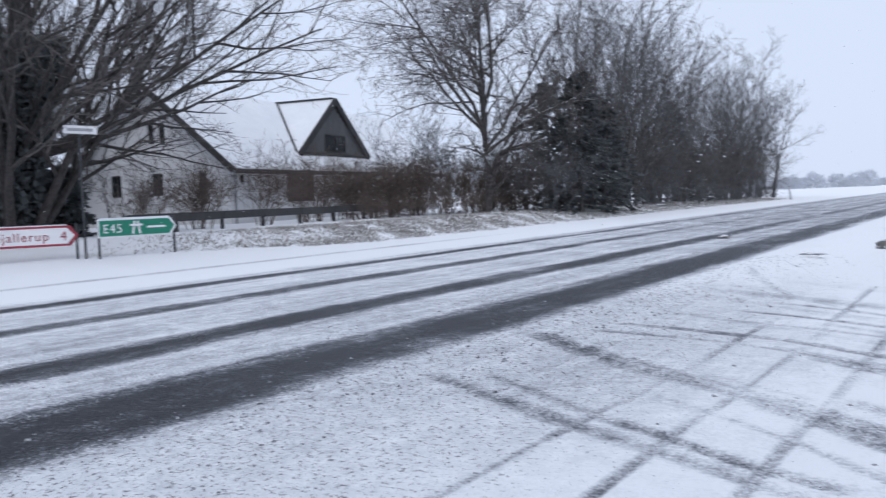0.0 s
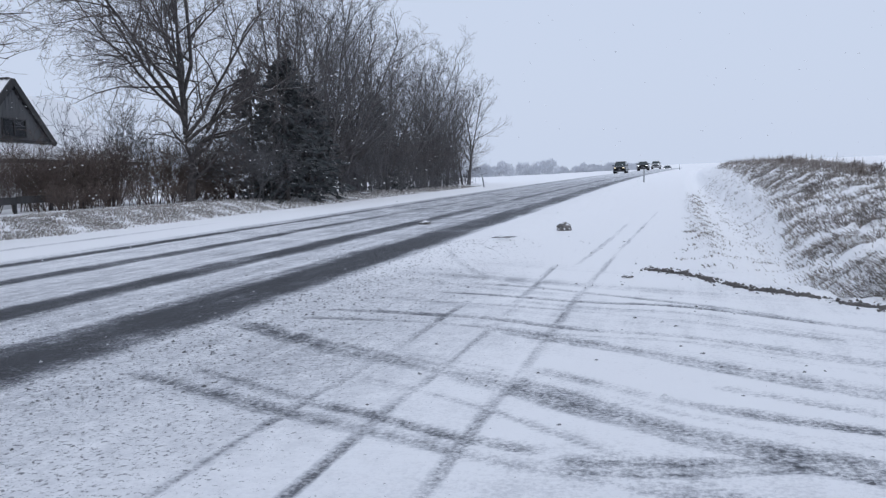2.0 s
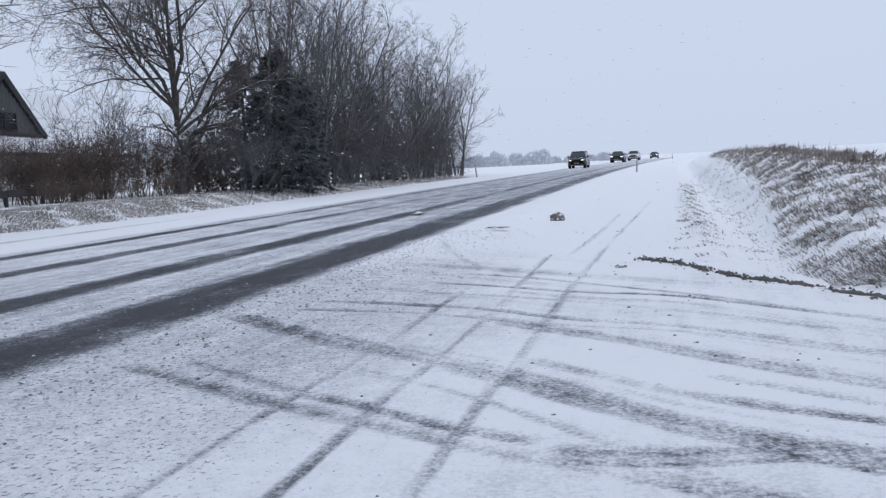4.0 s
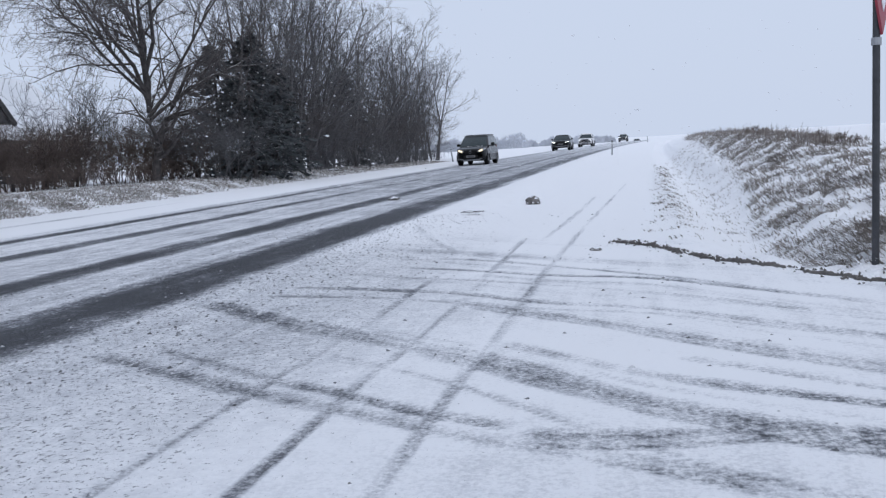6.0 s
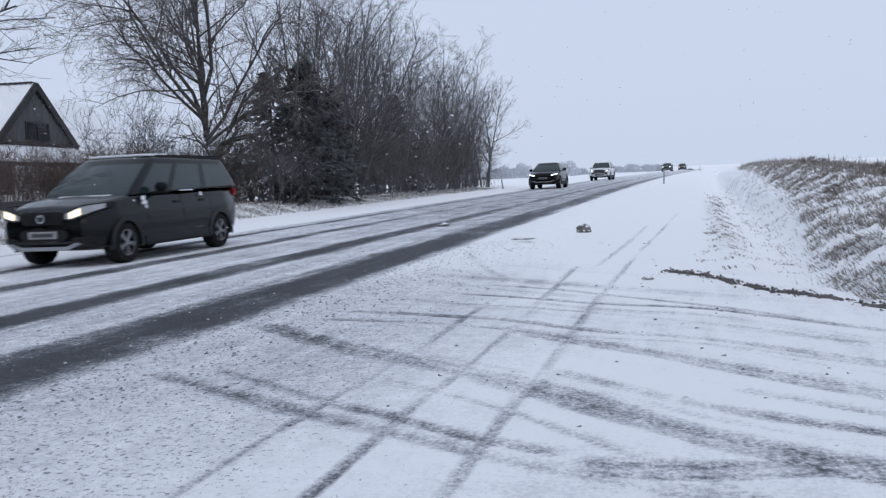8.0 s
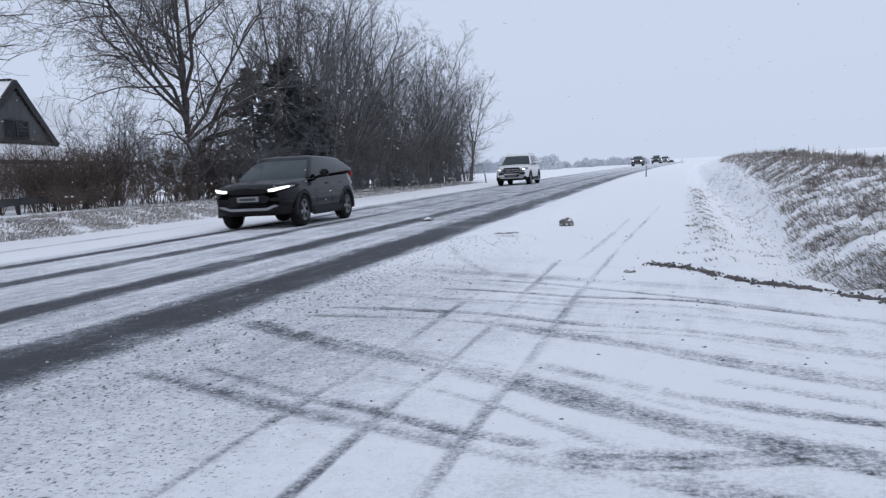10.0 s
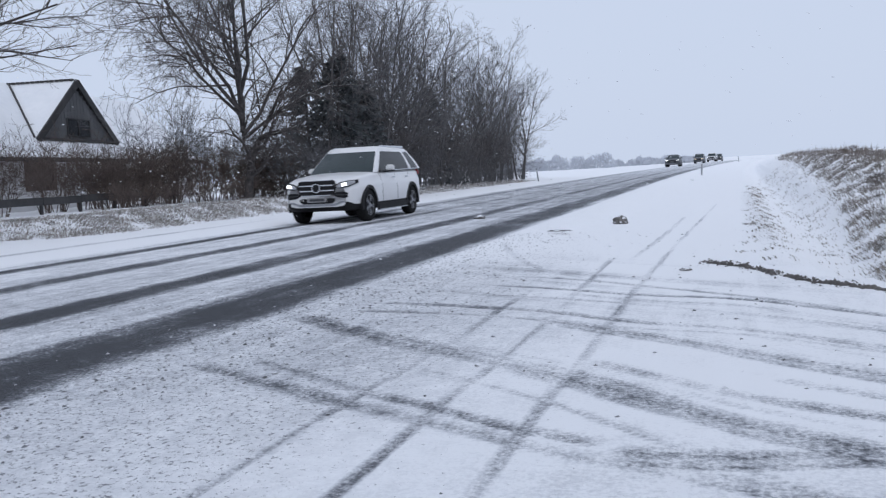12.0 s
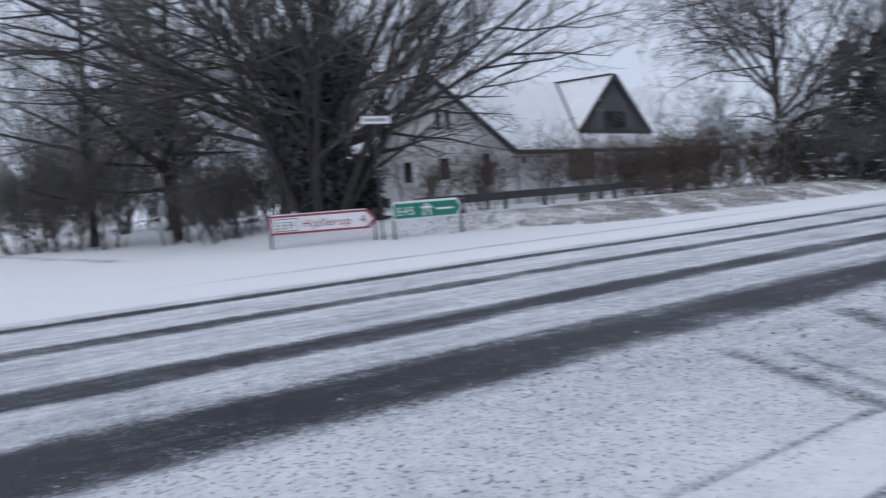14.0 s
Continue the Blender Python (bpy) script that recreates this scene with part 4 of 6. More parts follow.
def write_green(root, low):
    lettering("E45", 0.31, Matrix.Translation((0.12, -0.016, low + 0.115)) @ FLAT, MAT_SIGN_WHITE, root)
    bm = bmesh.new()
    for sx in (-1, 1):
        add_box(bm, (1.0 + sx * 0.07, -0.016, low + 0.23), (0.05, 0.006, 0.32), pose(0, 0, 0, 0, sx * -10, 0))
    add_box(bm, (1.0, -0.022, low + 0.29), (0.34, 0.006, 0.05))
    part("motorway_symbol", bm, MAT_SIGN_WHITE, root)
    bm = bmesh.new()
    add_box(bm, (1.55, -0.016, low + 0.225), (0.5, 0.006, 0.05))
    part("arrow", bm, MAT_SIGN_WHITE, root)


direction_sign(Vector((-20.95, 11.1, 0.02)), 59.8, 2.8, 0.50, 0.33, MAT_SIGN_RED, MAT_SIGN_WHITE, "white direction sign with a red rim on two posts", write_red, 0.07)
direction_sign(Vector((-18.95, 13.65, 0.04)), 94.0 - 14, 2.12, 0.46, 0.46, MAT_SIGN_WHITE, MAT_SIGN_GREEN, "green motorway direction sign on two posts", write_green)

sn = new("street_name_sign")
sn.matrix_world = Matrix.Translation((-19.35, 13.55, 0.03)) @ pose(0, 0, 0, 0, 0, 40)
part("post", rod((0, 0.05, -0.2), (0, 0.05, 3.3), 0.03), MAT_DARKPOST, sn)
part("plate", box((0.05, 0, 3.13), (0.8, 0.02, 0.2), pose(0, 0, 0, 0, 4, 0), 0.006), MAT_SIGN_WHITE, sn, "white street name plate")
part("writing_bar", box((0.05, -0.014, 3.13), (0.6, 0.006, 0.07), pose(0, 0, 0, 0, 4, 0)), MAT_METAL, sn, "grey bar of unreadable writing")
tagged(sn, "white street name plate on a thin dark post", "street sign")


def yield_sign():
    root = new("yield_sign")
    root.matrix_world = Matrix.Translation((1.93, 8.02, float(land(1.93, 8.02)))) @ pose(0, 0, 0, 0, 1.0, 60)
    part("post", rod((0, 0.05, -0.3), (0, 0.05, 3.0), 0.03, seg=12), MAT_DARKPOST, root, "dark steel post")
    part("clamp", rod((0, 0.05, 1.80), (0, 0.05, 1.86), 0.040, seg=12), MAT_METAL, root)
    for name, half, h, y, d, mat in (("plate", 0.45, 0.78, 0.0, 0.02, MAT_SIGN_RED), ("face", 0.29, 0.50, -0.006, 0.008, MAT_SIGN_WHITE)):
        bm = bmesh.new()
        zb = 1.88 + (0.0 if name == "plate" else 0.18)
        tri = ((0, zb), (half, zb + h), (-half, zb + h))
        f = [bm.verts.new((x, y, z)) for x, z in tri]
        b = [bm.verts.new((x, y + d, z)) for x, z in tri]
        bm.faces.new(f)
        bm.faces.new(b[::-1])
        for k in range(3):
            j = (k + 1) % 3
            bm.faces.new((f[j], f[k], b[k], b[j]))
        bmesh.ops.recalc_face_normals(bm, faces=bm.faces)
        part(name, bm, mat, root)
    tagged(root, "red and white give-way triangle on a dark steel post", "road sign")


yield_sign()


def marker_post(at, tilt):
    root = new("marker_post")
    root.matrix_world = Matrix.Translation(at) @ pose(0, 0, 0, 0, tilt, 0)
    part("post", box((0, 0, 0.45), (0.1, 0.08, 1.1), bevel=0.012), MAT_METAL, root, "weathered grey plastic post")
    part("reflector", box((0, -0.045, 0.82), (0.05, 0.012, 0.16)), MAT_SIGN_WHITE, root)
    part("band", box((0, 0, 0.93), (0.104, 0.084, 0.06)), MAT_INK, root)
    tagged(root, "grey roadside marker post standing in the snow", "marker post", "marker posts")


marker_post(place(-2.1, 61.5), 2)
marker_post(place(-14.4, 67.7), -7)
marker_post(place(-2.1, 161), 0)


# ---- grass, clods and soil ----
def blades(name, seed, spots, material, label, category="grass"):
    """spots: (offset from the road's line, y, height, lean x, lean y, width)."""
    rnd = random.Random(seed)
    V, F = [], []
    us, ys = np.array([p[0] for p in spots]), np.array([p[1] for p in spots])
    xs, zs = (us + bend(ys)).tolist(), land(us, ys).tolist()
    for x, z, (_, y, h, lx, ly, w) in zip(xs, zs, spots):
        a = rnd.uniform(0, math.pi)
        sx, sy = math.cos(a) * w, math.sin(a) * w
        b = len(V)
        V.extend(((x - sx, y - sy, z - 0.03), (x + sx, y + sy, z - 0.03), (x + lx * 0.45 + sx * 0.7, y + ly * 0.45 + sy * 0.7, z + h * 0.6), (x + lx * 0.45 - sx * 0.7, y + ly * 0.45 - sy * 0.7, z + h * 0.6), (x + lx, y + ly, z + h)))
        F.extend(((b, b + 1, b + 2, b + 3), (b + 3, b + 2, b + 4)))
    return tagged(mesh_part(name, V, F, material), label, category, kind="stuff")


rg = random.Random(77)
spots = []
while len(spots) < 42000:  # verge across the road
    y = rg.uniform(9, 72) if rg.random() < 0.75 else rg.uniform(9, 30)
    u = rg.triangular(-20.5, -15.2, -16.6)
    if y < float(np.interp(u, VERGE_U, VERGE_Y)) + 0.2 or wander(u, y, 2.3, 9) < rg.uniform(-0.9, 0.3):
        continue
    spots.append((u, y, rg.uniform(0.02, 0.085), rg.gauss(0.05, 0.09), rg.gauss(0, 0.09), rg.uniform(0.008, 0.02)))
blades("verge_grass", 1, spots, MAT_VERGE, "frosted dead verge grass poking through snow")
spots = []
while len(spots) < 60000:  # tufts on the face of the bank
    y = 7.5 + 60 * rg.random() ** 2.6
    u = rg.uniform(float(np.interp(y, (8, 12, 24, 50), (1.35, 1.55, 2.3, 2.9))), 5.2)
    if y < float(np.interp(u, EDGE_X, EDGE_Y)) + 0.5 or wander(u, y, 2.6, 10) + 0.5 * wander(u, y, 7.0, 13) < rg.uniform(-0.35, 0.6):
        continue
    lx, ly, big_tuft = rg.gauss(-0.10, 0.05), rg.gauss(-0.03, 0.05), rg.uniform(0.5, 1.5) * (0.55 + 0.45 * float(smooth01(y, 9, 18)))
    for k in range(9):
        spots.append((u + rg.gauss(0, 0.05), y + rg.gauss(0, 0.08), big_tuft * rg.uniform(0.02, 0.10), lx + rg.gauss(0, 0.04), ly + rg.gauss(0, 0.05), rg.uniform(0.004, 0.011)))
for k in range(900):  # single wisps on the drifted lower face
    y = 9.5 + 45 * rg.random() ** 1.8
    u = rg.uniform(1.1, 3.2)
    if y < float(np.interp(u, EDGE_X, EDGE_Y)) + 0.4:
        continue
    for q in range(6):
        spots.append((u + rg.gauss(0, 0.05), y + rg.gauss(0, 0.1), rg.uniform(0.01, 0.045), rg.gauss(-0.07, 0.04), rg.gauss(0, 0.05), rg.uniform(0.004, 0.009)))
n_face = len(spots)
while len(spots) < n_face + 3600:  # rough strip beside the path, and the ditch
    y = rg.triangular(9.8, 40, 14)
    u = rg.gauss(0.30 + 0.012 * y, 0.13) if rg.random() < 0.7 else rg.uniform(0.5, 1.7)
    if y < float(np.interp(u, EDGE_X, EDGE_Y)) + 0.3 or wander(u, y * 0.6, 6.0, 15) < rg.uniform(-0.2, 0.6):
        continue
    for k in range(8):
        spots.append((u + rg.gauss(0, 0.04), y + rg.gauss(0, 0.07), rg.uniform(0.01, 0.04), rg.gauss(-0.04, 0.04), rg.gauss(0, 0.05), rg.uniform(0.005, 0.011)))
blades("bank_grass", 2, spots, MAT_GRASS, "wind-flattened dead grass on the snowy bank")
spots = []
for k in range(4200):  # tall stalks along the crest
    y = 21 + 62 * rg.random() ** 1.4
    u = rg.gauss(3.9, 0.35)
    spots.append((u, y, max(0.04, rg.uniform(0.05, 0.30) * (1.0 + 1.1 * float(wander(0, y, 1.9, 23)))), rg.gauss(0.02, 0.06), rg.gauss(0, 0.06), rg.uniform(0.007, 0.014)))
blades("weed_stalks", 3, spots, MAT_WEED, "tall dead weed stalks along the bank", "weeds")
spots = []
while len(spots) < 6500:  # brown clumps on the upper face
    y = 9 + 34 * rg.random() ** 1.7
    u = rg.gauss(float(np.interp(y, (9, 14, 24, 45), (2.5, 2.6, 3.0, 3.5))), 0.45)
    if wander(u, y, 1.3, 21) + 0.4 * wander(u, y, 4.0, 22) < rg.uniform(0.05, 0.4):
        continue
    lx, ly = rg.gauss(-0.12, 0.06), rg.gauss(-0.04, 0.06)
    for k in range(10):
        spots.append((u + rg.gauss(0, 0.06), y + rg.gauss(0, 0.09), rg.uniform(0.03, 0.12), lx + rg.gauss(0, 0.05), ly + rg.gauss(0, 0.05), rg.uniform(0.004, 0.01)))
blades("bank_weeds", 4, spots, MAT_WEED, "brown clumps of dead weeds on the snowy bank", "weeds")
wb = shrub("weed_bush", 140, 0.38, 0.4, 5, place(3.9, 33.0), MAT_SHRUB, "small twiggy weed bush on the bank", group="weed bushes")
for k, (u, y) in enumerate(((4.3, 21.4), (3.9, 24.0))):
    copy_thing(wb, Matrix.Translation(place(u, y, -0.1)) @ pose(0, 0, 0, 0, 0, 73 * k))


def clod(name, seed, size, at, material, label):
    rnd = random.Random(seed)
    bm = bmesh.new()
    bmesh.ops.create_icosphere(bm, subdivisions=3, radius=1)
    for v in bm.verts:
        n = noise.noise(v.co * 1.6 + Vector((seed, 0, 0))) * 0.38 + noise.noise(v.co * 4.0 + Vector((0, seed, 0))) * 0.2
        v.co = Vector((v.co.x * size[0], v.co.y * size[1], v.co.z * size[2])) * (1 + n)
    ob = part(name, bm, material)
    ob.location = at
    return tagged(ob, label, "clod")


MAT_CLOD = snowed("frozen_clod", (0.07, 0.067, 0.065), (0.18, 0.17, 0.165), 14.0, 0.6)
clod("grass_clod", 3, (0.15, 0.10, 0.10), place(-2.07, 17.1, 0.05), MAT_CLOD, "dark frozen grass clod on the snowy verge")
clod("slush_lump", 4, (0.13, 0.10, 0.055), place(-5.92, 21.0, 0.03), MAT_CLOD, "dark lump of slush on the road")
clod("slush_lump", 6, (0.2, 0.045, 0.018), place(-2.75, 14.6, 0.05), MAT_CLOD, "flat dark slush scrap beside the road")
clod("slush_lump", 8, (0.06, 0.045, 0.022), place(-0.5, 9.6, 0.012), MAT_CLOD, "small dark slush lump on the path")
clod("slush_lump", 9, (0.3, 0.25, 0.08), place(-17.0, 48.0, 0.05), MAT_CLOD, "snowy dark lump on the verge")


def soil_lip():
    """The bare soil edge where the ditch meets the side road."""
    V, F = [], []
    rnd = random.Random(2)
    path = [(-0.36, 10.35), (-0.1, 10.05), (0.09, 9.83), (0.36, 9.2), (0.63, 8.62), (1.06, 8.17), (1.57, 7.32), (2.1, 6.95), (2.8, 6.45)]
    n = 420
    xs = np.linspace(0, len(path) - 1, n)
    for k, x in enumerate(xs):
        i = min(int(x), len(path) - 2)
        u = path[i][0] + (path[i + 1][0] - path[i][0]) * (x - i)
        y = path[i][1] + (path[i + 1][1] - path[i][1]) * (x - i)
        d = Vector((path[i + 1][0] - path[i][0], path[i + 1][1] - path[i][1], 0)).normalized()
        side = Vector((-d.y, d.x, 0)) * -1
        if side.y > 0:
            side = -side
        fade = min(1, k / 20) * (1 - 0.45 * smooth01(x, 5.0, 7.5))
        h = float(fade) * max(0.05, min(1.0, 0.8 + 1.7 * noise.noise(Vector((k * 0.045, 7, 0))))) * (0.02 + 0.022 * abs(noise.noise(Vector((k * 0.11, 0, 3)))) + 0.006 * rnd.random())
        wob = 0.07 * noise.noise(Vector((k * 0.06, 1, 0))) + 0.05 * noise.noise(Vector((k * 0.21, 4, 0)))
        c = place(u, y)
        for off, up in ((-0.04, -0.03), (-0.012, h * 0.85 - 0.004), (0.02, h - 0.004), (0.06, -0.05)):
            p = c - side * (off + wob)
            V.append((p.x, p.y, c.z + up + rnd.gauss(0, 0.006)))
    for k in range(n - 1):
        for q in range(3):
            F.append((4 * k + q, 4 * k + q + 1, 4 * k + q + 5, 4 * k + q + 4))
    for k in range(420):  # loose crumbs of soil along it
        x = (len(path) - 1) * rnd.random()
        i = min(int(x), len(path) - 2)
        u = path[i][0] + (path[i + 1][0] - path[i][0]) * (x - i) + rnd.gauss(0, 0.05)
        y = path[i][1] + (path[i + 1][1] - path[i][1]) * (x - i) + rnd.gauss(0.06, 0.12)
        c, r, b = place(u, y, 0.002), rnd.uniform(0.006, 0.026), len(V)
        for d in ((1, 0, 0), (-0.4, 0.9, 0), (-0.5, -0.8, 0), (0, 0, 0.9)):
            V.append(tuple(c[q] + r * (d[q] + rnd.gauss(0, 0.25)) for q in range(3)))
        F.extend(((b, b + 1, b + 3), (b + 1, b + 2, b + 3), (b + 2, b, b + 3)))
    tagged(mesh_part("soil_edge", V, F, MAT_SOIL), "dark broken soil edge between ditch and side road", "soil edge", kind="stuff")


soil_lip()


def crumbs():
    """Slush thrown off the tyres: small uneven lumps, more of them near the lane."""
    rnd = random.Random(21)
    V, F = [], []
    spots = []
    while len(spots) < 15000:
        u, y = rnd.uniform(-6.1, 0.9), -1.5 + 16.5 * rnd.random() ** 1.3
        keep = 0.9 * math.exp(-((u + 3.5) / 0.7) ** 2) + 0.5 * math.exp(-((u + 5.5) / 0.35) ** 2) + 0.12 * (-3.9 < u < -2.2) + 0.035 * (u > -3.9)
        if rnd.random() < keep:
            spots.append((u, y))
    us, ys = np.array([p[0] for p in spots]), np.array([p[1] for p in spots])
    for u, y, z in zip(us.tolist(), ys.tolist(), land(us, ys).tolist()):
        r = (0.0035 + 0.017 * rnd.random() ** 4) * min(1.0, 0.25 + math.hypot(u, y) / 9)
        b = len(V)
        for d in ((1, 0, 0.1), (0.2, 1, 0.2), (-1, 0.1, 0), (0, -1, 0.1), (0.1, 0.1, 0.9)):
            V.append((u + r * (d[0] + rnd.gauss(0, 0.3)), y + r * (d[1] + rnd.gauss(0, 0.3)), z + r * (d[2] * 0.8 + rnd.gauss(0, 0.12)) - 0.004))
        F.extend(((b, b + 1, b + 4), (b + 1, b + 2, b + 4), (b + 2, b + 3, b + 4), (b + 3, b, b + 4)))
    m, nt, bs = nodes_of("dirty_slush", 0.7)
    geo = nt.nodes.new("ShaderNodeNewGeometry")
    tone = ramp(nt, geo.outputs["Random Per Island"], [(0.0, (0.09, 0.092, 0.10)), (0.55, (0.26, 0.27, 0.29)), (1.0, (0.6, 0.61, 0.64))])
    nt.links.new(tone.outputs["Color"], bs.inputs["Base Color"])
    tagged(mesh_part("slush_crumbs", V, F, m), "grey crumbs of slush scattered beside the lane", "slush", kind="stuff")


crumbs()


def snowfall():
    """Driving flakes, carried across the road by the wind in one drift."""
    rnd = random.Random(31)
    V, F = [], []
    for k in range(1800):
        x, y, z = rnd.uniform(-75, 10), rnd.uniform(6.0, 30.0), rnd.uniform(0.3, 5.5)
        r = rnd.uniform(0.003, 0.009) * (0.5 + y / 18)
        long = r * rnd.uniform(1.2, 3.2)
        b = len(V)
        V.extend(((x - long, y, z + 0.12 * long), (x + long, y, z - 0.12 * long), (x, y, z + r), (x, y, z - r), (x, y - r, z), (x, y + r, z)))
        for a, c, d in ((0, 2, 4), (2, 1, 4), (1, 3, 4), (3, 0, 4), (2, 0, 5), (1, 2, 5), (3, 1, 5), (0, 3, 5)):
            F.append((b + a, b + c, b + d))
    return tagged(mesh_part("falling_snow", V, F, MAT_SNOW), "white snowflakes driven along by the wind", "snowflakes", kind="stuff")


def flake_material():
    m = bpy.data.materials.new("snowflake")
    m.use_nodes = True
    nt = m.node_tree
    nt.nodes.clear()
    d, t = nt.nodes.new("ShaderNodeBsdfDiffuse"), nt.nodes.new("ShaderNodeBsdfTranslucent")
    d.inputs["Color"].default_value = t.inputs["Color"].default_value = (0.9, 0.91, 0.93, 1)
    mix, out = nt.nodes.new("ShaderNodeMixShader"), nt.nodes.new("ShaderNodeOutputMaterial")
    nt.links.new(d.outputs[0], mix.inputs[1])
    nt.links.new(t.outputs[0], mix.inputs[2])
    nt.links.new(mix.outputs[0], out.inputs["Surface"])
    return m


flakes = snowfall()
flakes.data.materials[0] = flake_material()


# ---- cars ----
def dulled(m, spec):
    m.node_tree.nodes["Principled BSDF"].inputs["Specular IOR Level"].default_value = spec
    return m


def paint(name, dark, light, coat=0.25, rough=0.3, spec=0.35):
    m = dulled(mottled(name, dark, light, 1.2, rough), spec)
    b = m.node_tree.nodes["Principled BSDF"]
    b.inputs["Coat Weight"].default_value, b.inputs["Coat Roughness"].default_value = coat, 0.06
    return m


def lamp_glass(name, colour, strength):
    m, nt, b = nodes_of(name, 0.2)
    b.inputs["Base Color"].default_value = (0.7, 0.7, 0.7, 1)
    b.inputs["Emission Color"].default_value = (*colour, 1)
    b.inputs["Emission Strength"].default_value = strength
    return m


MAT_WHITE_PAINT = paint("white_car_paint", (0.66, 0.66, 0.67), (0.76, 0.76, 0.77))
MAT_BLACK_PAINT = paint("black_car_paint", (0.0012, 0.0013, 0.0017), (0.004, 0.0044, 0.0054), 0.0, 0.14, 0.26)
MAT_GREEN_PAINT = paint("dark_car_paint_with_salt", (0.002, 0.0032, 0.0036), (0.008, 0.0105, 0.0115), 0.0, 0.18, 0.28)
# dark paint lifted to grey: distance haze mixed into the colour of far cars
MAT_HAZED_PAINT = paint("hazed_far_car_paint", (0.07, 0.075, 0.085), (0.13, 0.135, 0.145), 0.1, 0.5, 0.3)
MAT_CAR_GLASS = dulled(mottled("tinted_car_glass", (0.010, 0.020, 0.022), (0.024, 0.038, 0.040), 1.5, 0.04), 0.5)
MAT_PRIVACY = dulled(mottled("dark_privacy_glass", (0.003, 0.004, 0.005), (0.008, 0.010, 0.011), 1.5, 0.05), 0.28)
MAT_PLASTIC = dulled(mottled("black_car_plastic", (0.006, 0.006, 0.007), (0.016, 0.016, 0.018), 12.0, 0.6), 0.2)
MAT_TYRE = dulled(mottled("tyre_rubber", (0.005, 0.005, 0.005), (0.018, 0.018, 0.019), 14.0, 0.85), 0.15)
MAT_RIM = mottled("alloy_rim", (0.20, 0.205, 0.22), (0.36, 0.37, 0.39), 12.0, 0.35, 0.8)
MAT_CHROME = mottled("chrome_trim", (0.5, 0.51, 0.53), (0.62, 0.63, 0.65), 10.0, 0.2, 0.9)
MAT_PLATE = mottled("number_plate", (0.20, 0.20, 0.21), (0.30, 0.30, 0.31), 9.0, 0.5)
MAT_BEAM = lamp_glass("white_headlight", (0.95, 0.98, 1.0), 3.2)
MAT_BEAM_WARM = lamp_glass("warm_headlight", (1.0, 0.80, 0.45), 1.25)
MAT_LENS = mottled("clear_lamp_lens", (0.25, 0.26, 0.28), (0.45, 0.46, 0.48), 14.0, 0.12)
MAT_RED_LENS = mottled("red_lamp_lens", (0.25, 0.01, 0.012), (0.35, 0.02, 0.02), 9.0, 0.15)


def ring_part(name, r0, r1, x0, x1, material, parent, seg=28, arc=(0.0, 360.0), label=""):
    """A ring (or part of one) round the x axis between two radii."""
    V, F = [], []
    whole = arc[1] - arc[0] >= 360
    n = seg if whole else seg + 1
    for k in range(n):
        a = radians(arc[0] + (arc[1] - arc[0]) * k / seg)
        for r, x in ((r0, x0), (r1, x0), (r1, x1), (r0, x1)):
            V.append((x, r * math.cos(a), r * math.sin(a)))
    for k in range(n if whole else n - 1):
        j = (k + 1) % n
        for q in range(4):
            p = (q + 1) % 4
            F.append((4 * k + q, 4 * k + p, 4 * j + p, 4 * j + q))
    if not whole:
        F += [(0, 1, 2, 3), (4 * n - 1, 4 * n - 2, 4 * n - 3, 4 * n - 4)]
    return mesh_part(name, V, F, material, parent, label)


def build_wheel(car, x, y, r, width, out, spokes=5):
    """out: +1 or -1, the side that looks outwards."""
    hub = new("wheel")
    hub.parent = car
    hub.location = (x, y, r)
    V, F = [], []
    prof = ((0.64, -0.5), (0.88, -0.5), (0.97, -0.42), (1.0, -0.25), (1.0, 0.25), (0.97, 0.42), (0.88, 0.5), (0.64, 0.5))
    seg = 36
    for k in range(seg):
        a = 2 * math.pi * k / seg
        for pr, px in prof:
            V.append((px * width, pr * r * math.cos(a), pr * r * math.sin(a)))
    n = len(prof)
    for k in range(seg):
        j = (k + 1) % seg
        for q in range(n - 1):
            F.append((n * k + q, n * k + q + 1, n * j + q + 1, n * j + q))
    mesh_part("tyre", V, F, MAT_TYRE, hub, smooth=True)
    rim = ring_part("rim", 0.60 * r, 0.655 * r, out * width * 0.30, out * width * 0.48, MAT_RIM, hub)
    bm = bmesh.new()
    for k in range(spokes):
        for w in (-7, 7):
            a = radians(360 * k / spokes + w)
            c = Vector((out * width * 0.40, 0.36 * r * math.cos(a), 0.36 * r * math.sin(a)))
            add_box(bm, c, (0.03, 0.55 * r, 0.075 * r), pose(0, 0, 0, math.degrees(a)))
    part("spokes", bm, MAT_RIM, rim)
    part("hub_cap", rod((out * width * 0.36, 0, 0), (out * width * 0.47, 0, 0), 0.13 * r, seg=16), MAT_RIM, rim)
    part("brake_disc", rod((out * width * 0.05, 0, 0), (out * width * 0.12, 0, 0), 0.62 * r, seg=24), MAT_PLASTIC, hub)
    return hub


